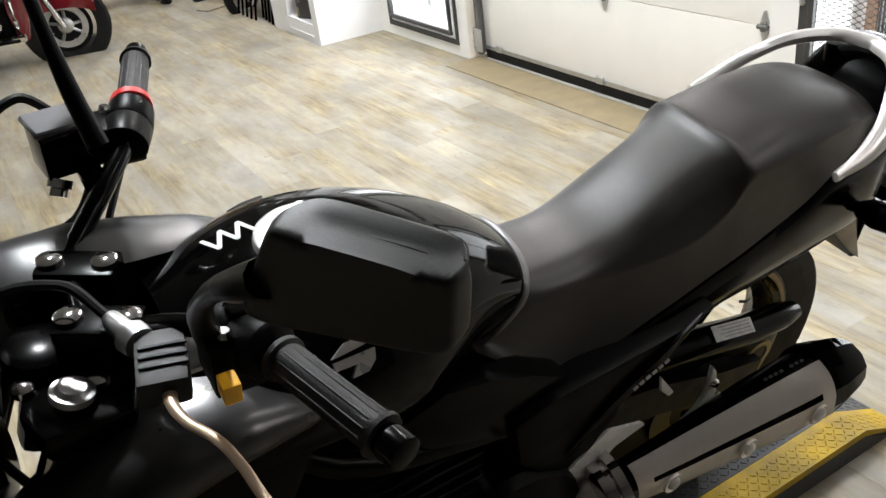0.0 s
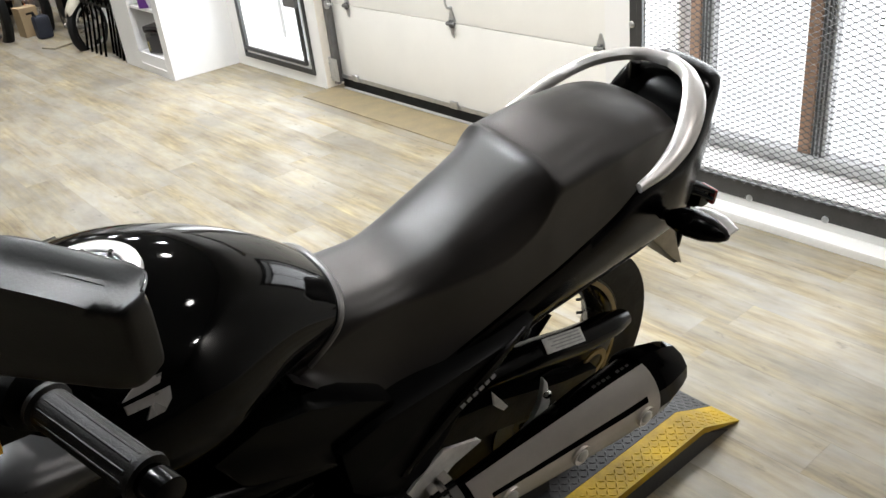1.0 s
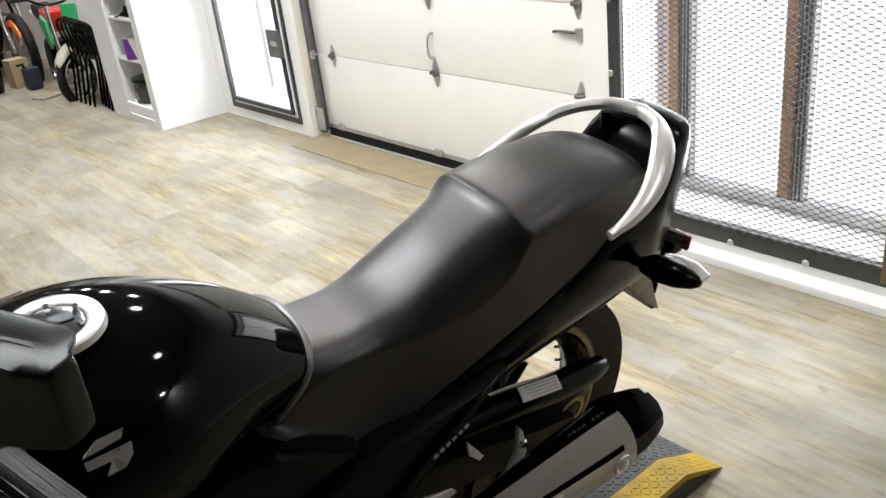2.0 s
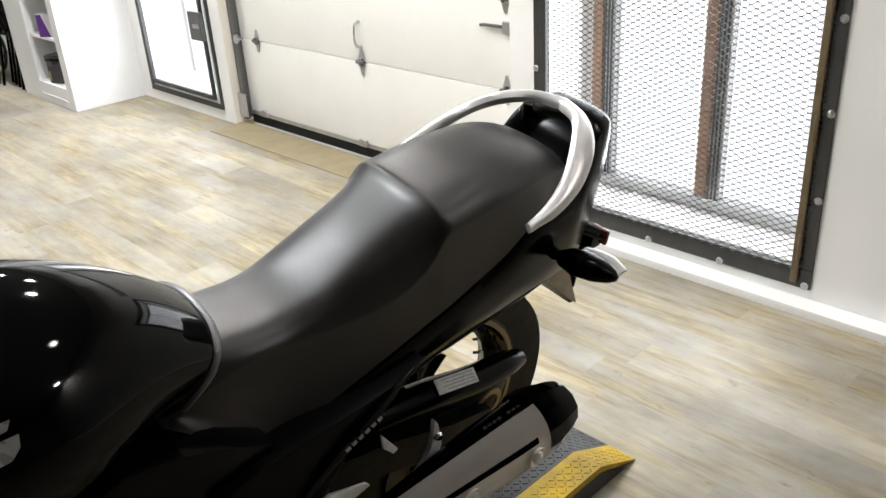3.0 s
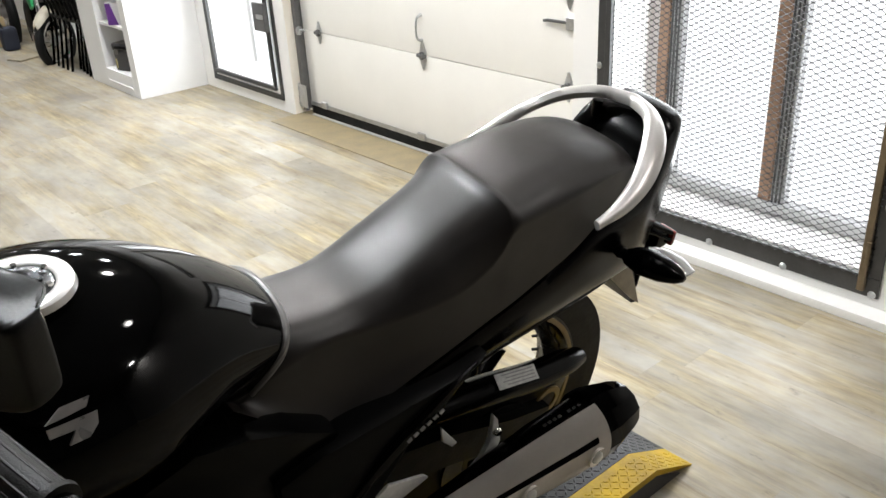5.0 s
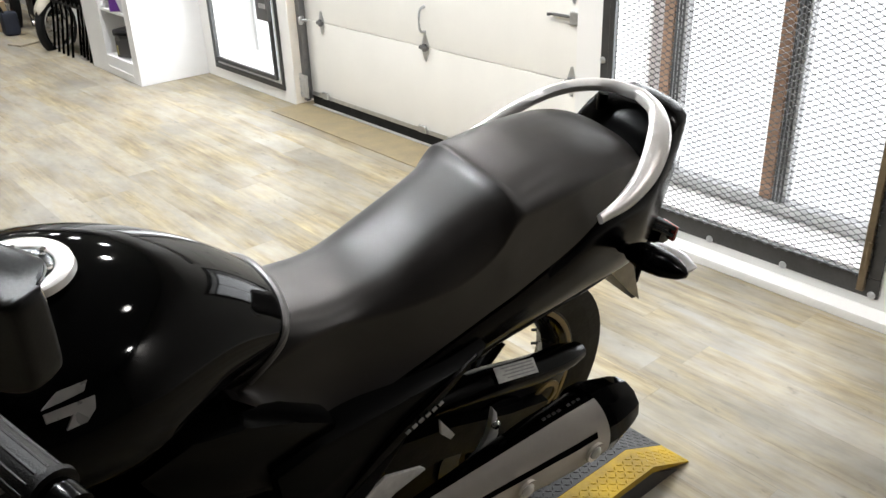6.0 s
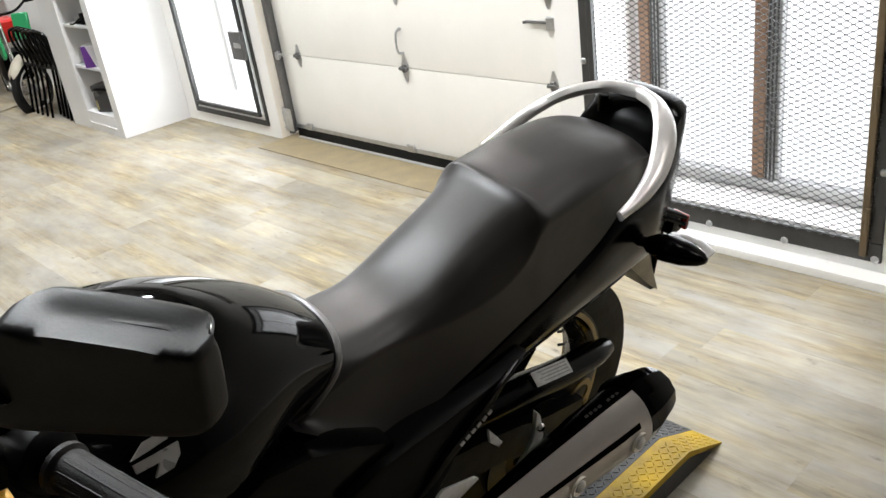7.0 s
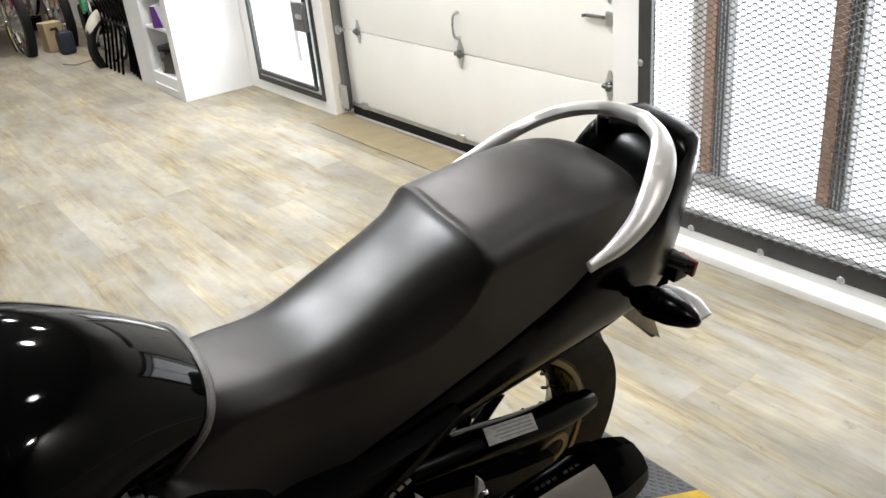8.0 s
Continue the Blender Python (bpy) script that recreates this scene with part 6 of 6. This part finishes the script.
part("seat", newbox((-0.50, -0.085, 0.60), (0.08, 0.085, 0.70), 0.035, pose(0, 0, 0, 0, 6, 0), 3), M_BLACKMATT, dirt)
part("engine", newbox((-0.08, -0.11, 0.20), (0.24, 0.11, 0.46), 0.04, seg=2), M_ENGINE, dirt)
part("rear_fender", skin(bmesh.new(), [[Vector((x, y, z + o)) for y, o in ((-0.07, 0), (0, 0.02), (0.07, 0), (0, 0.008))] for x, z in ((-0.30, 0.60), (-0.50, 0.64), (-0.72, 0.66), (-0.85, 0.64))]), M_CREAM, dirt)
part("handlebar", newtube([(0.34, -0.20, 0.86), (0.40, -0.08, 0.80), (0.40, 0.08, 0.80), (0.34, 0.20, 0.86)], 0.011, 8, 4), M_BLACKSATIN, dirt)
parked_bike("motorcycle", pose(2.14, 9.68, 0, 0, 0, -90), "orange motorcycle with much chrome parked at the back", M_ORANGE, M_ORANGE, 0.27)
parked_bike("motorcycle", pose(1.697, 9.58, 0, 0, 0, -88), "dark red cruiser parked at the back", M_MAROON, M_MAROON, 0.28)
# touring cruiser whose front end shows past the bars
tour = parked_bike("motorcycle", pose(-0.09, 7.52, 0, 0, 0, -14), "dark red touring motorcycle with chrome engine and front wheel", M_MAROON, M_MAROON, 0.245, cast=True)
rings = [[Vector((0.72 + 0.31 * math.sin(a), y, 0.25 + (0.31 + o) * math.cos(a))) for y, o in ((-0.1, -0.17), (-0.095, -0.03), (-0.06, 0.01), (0, 0.02), (0.06, 0.01), (0.095, -0.03), (0.1, -0.17), (0.09, -0.17), (0.08, -0.02), (0, 0.01), (-0.08, -0.02), (-0.09, -0.17))] for a in (radians(-95 + 11 * i) for i in range(15))]
part("front_fender", skin(bmesh.new(), rings), M_MAROON, tour, "deep dark red front fender")
for s in (1, -1):
    part("fender_trim", newtube([(0.43, s * 0.105, 0.46), (0.72, s * 0.107, 0.52), (1.01, s * 0.1, 0.46)], 0.010, 8, 3), M_CHROME, tour)
    bm = plate([(0.40, 0.20), (0.47, 0.22), (0.52, 0.45), (0.50, 0.72), (0.40, 0.75), (0.36, 0.45)], 0.16, 0.22, bevel=0.02)
    for v in bm.verts:
        v.co.y *= s
    part("leg_shield", bm, M_MAROON, tour, "dark red lower fairing")
    part("board_tip", newbox((0.36, s * 0.30 - 0.06, 0.235), (0.46, s * 0.30 + 0.06, 0.29), 0.015, seg=2), M_CHROME, tour)
    part("footboard", newbox((0.1, s * 0.30 - 0.07, 0.24), (0.42, s * 0.30 + 0.07, 0.265), 0.008), M_BLACKMATT, tour)
    part("board_arm", newtube([(0.2, s * 0.12, 0.24), (0.25, s * 0.28, 0.24)], 0.014, 8), M_BLACKSATIN, tour)
    part("crash_bar", newtube([(0.42, s * 0.08, 0.62), (0.42, s * 0.30, 0.58), (0.42, s * 0.32, 0.36), (0.40, s * 0.08, 0.24)], 0.016, 8, 5), M_CHROME, tour)

part("gearbox", newbox((-0.55, -0.20, 0.20), (0.36, 0.20, 0.52), 0.05, seg=2), M_ENGINE, tour)
for k in range(3):
    part("case_screw", newturned((-0.1 + 0.16 * k, -0.20, 0.36), (-0.1 + 0.16 * k, -0.235, 0.36), [(0, 0.06), (0.7, 0.055), (1, 0.03)], 16), M_CHROME, tour)

# clutter along the far wall
bin_ = thing("bin", pose(1.355, 10.58, 0), "orange-red plastic bin on the floor", "bin")
part("tub", newturned((0, 0, 0), (0, 0, 0.32), [(0, 0.17), (0.02, 0.18), (0.95, 0.22), (1, 0.23)], 24), M_ORANGE, bin_)
crate = thing("cardboard_box", pose(1.96, 8.71, 0, 0, 0, 8), "tan cardboard box with a hand hole", "box")
part("carton", newbox((-0.085, -0.08, 0), (0.085, 0.08, 0.27), 0.004), material("cardboard", (0.42, 0.31, 0.18), 0.7, vary=0.12), crate)
part("hand_hole", newbox((-0.03, -0.084, 0.20), (0.03, -0.0805, 0.22), 0.001), M_RUBBER, crate)
sign = thing("floor_sign", pose(0.928, 10.48, 0, 0, 0, 10), "yellow folding floor sign", "sign")
for s in (1, -1):
    bm = newbox((-0.16, -0.008, 0), (0.16, 0.008, 0.62), 0.006, pose(0, s * 0.13, 0, s * 11, 0, 0))
    part("sign_board", bm, material("yellow_sign_plastic", (0.62, 0.60, 0.05), 0.4), sign)
bagn = thing("bag", pose(2.0, 8.415, 0), "dark blue rounded holdall on the floor", "bag")
bm = newbox((-0.07, -0.07, 0), (0.07, 0.07, 0.21), 0.05, seg=4)
part("sack", bm, material("navy_cloth", (0.012, 0.016, 0.03), 0.7, vary=0.2), bagn)
part("strap", newtube([(-0.04, -0.06, 0.18), (-0.05, 0.0, 0.25), (-0.04, 0.06, 0.18)], 0.008, 6, 4), M_RUBBER, bagn)
pad = thing("plywood_board", pose(1.962, 7.905, 0, 0, 0, 20), "thin plywood board under a stand", "board")
part("sheet", newbox((-0.12, -0.09, 0.0), (0.12, 0.09, 0.015), 0.002), M_BEIGE, pad)
rack = thing("cupboard", Matrix(), "tan plywood cupboard by the far wall", "cupboard")
part("carcass", newbox((1.4, 10.85, 0.0), (2.4, 11.23, 1.9), 0.005), material("tan_plywood", (0.45, 0.33, 0.18), 0.6, vary=0.15), rack)
beam = thing("roof_beam", Matrix(), "grey steel beam under the ceiling at the back", "beam")
part("beam_body", newbox((-1.5, 9.0, 1.55), (2.58, 9.12, 1.75), 0.005, pose(0, 0, 0, 0, 0, 0)), M_TRACK, beam)

# ---- vinyl floor planks ----
PW, PL = 0.152, 1.22
rp = random.Random(11)
meshes = {}


def plank_mesh(w, l):
    key = (round(w, 3), round(l, 3))
    if key not in meshes:
        c, b, t = 0.0004, 0.0002, 0.0
        v = [(-w / 2, -l / 2, -0.004), (w / 2, -l / 2, -0.004), (w / 2, l / 2, -0.004), (-w / 2, l / 2, -0.004)]
        v += [(-w / 2, -l / 2, -b), (w / 2, -l / 2, -b), (w / 2, l / 2, -b), (-w / 2, l / 2, -b)]
        v += [(-w / 2 + c, -l / 2 + c, t), (w / 2 - c, -l / 2 + c, t), (w / 2 - c, l / 2 - c, t), (-w / 2 + c, l / 2 - c, t)]
        f = [(8, 9, 10, 11)] + [(i, (i + 1) % 4, 4 + (i + 1) % 4, 4 + i) for i in range(4)] + [(4 + i, 4 + (i + 1) % 4, 8 + (i + 1) % 4, 8 + i) for i in range(4)]
        me = bpy.data.meshes.new("plank")
        me.from_pydata(v, [], f)
        me.materials.append(M_FLOOR)
        meshes[key] = me
    return meshes[key]


floor = tagged(thing("floor", Matrix(), "tan and grey oak-look vinyl plank floor", "floor"), kind="structure")
near, far = [], []
x = X0
while x < WX + 0.28:
    y = Y0 - rp.uniform(0, PL)
    while y < Y1 + 0.1:
        xc, yc = x + PW / 2, y + PL / 2
        if xc < WX or 2.0 < yc < 4.5:
            (near if (-0.3 < xc < WX and -0.6 < yc < 7.5) else far).append((xc, yc))
        y += PL
    x += PW
near.sort(key=lambda p: (p[0] - 1.2) ** 2 + ((p[1] - 2.0) * 0.6) ** 2)
far += near[300:]
pm = plank_mesh(PW - 0.0003, PL - 0.0003)
for xc, yc in near[:300]:
    ob = new("plank", pm)
    ob.parent = floor
    ob.location = (xc, yc, 0)
vs, fs = [], []
for xc, yc in far:
    n = len(vs)
    vs.extend((v.co.x + xc, v.co.y + yc, v.co.z) for v in pm.vertices)
    fs.extend(tuple(i + n for i in p.vertices) for p in pm.polygons)
me = bpy.data.meshes.new("planks_beyond")
me.from_pydata(vs, [], fs)
me.materials.append(M_FLOOR)
ob = new("planks_beyond", me)
ob.parent = floor
tagged(ob, kind="stuff")
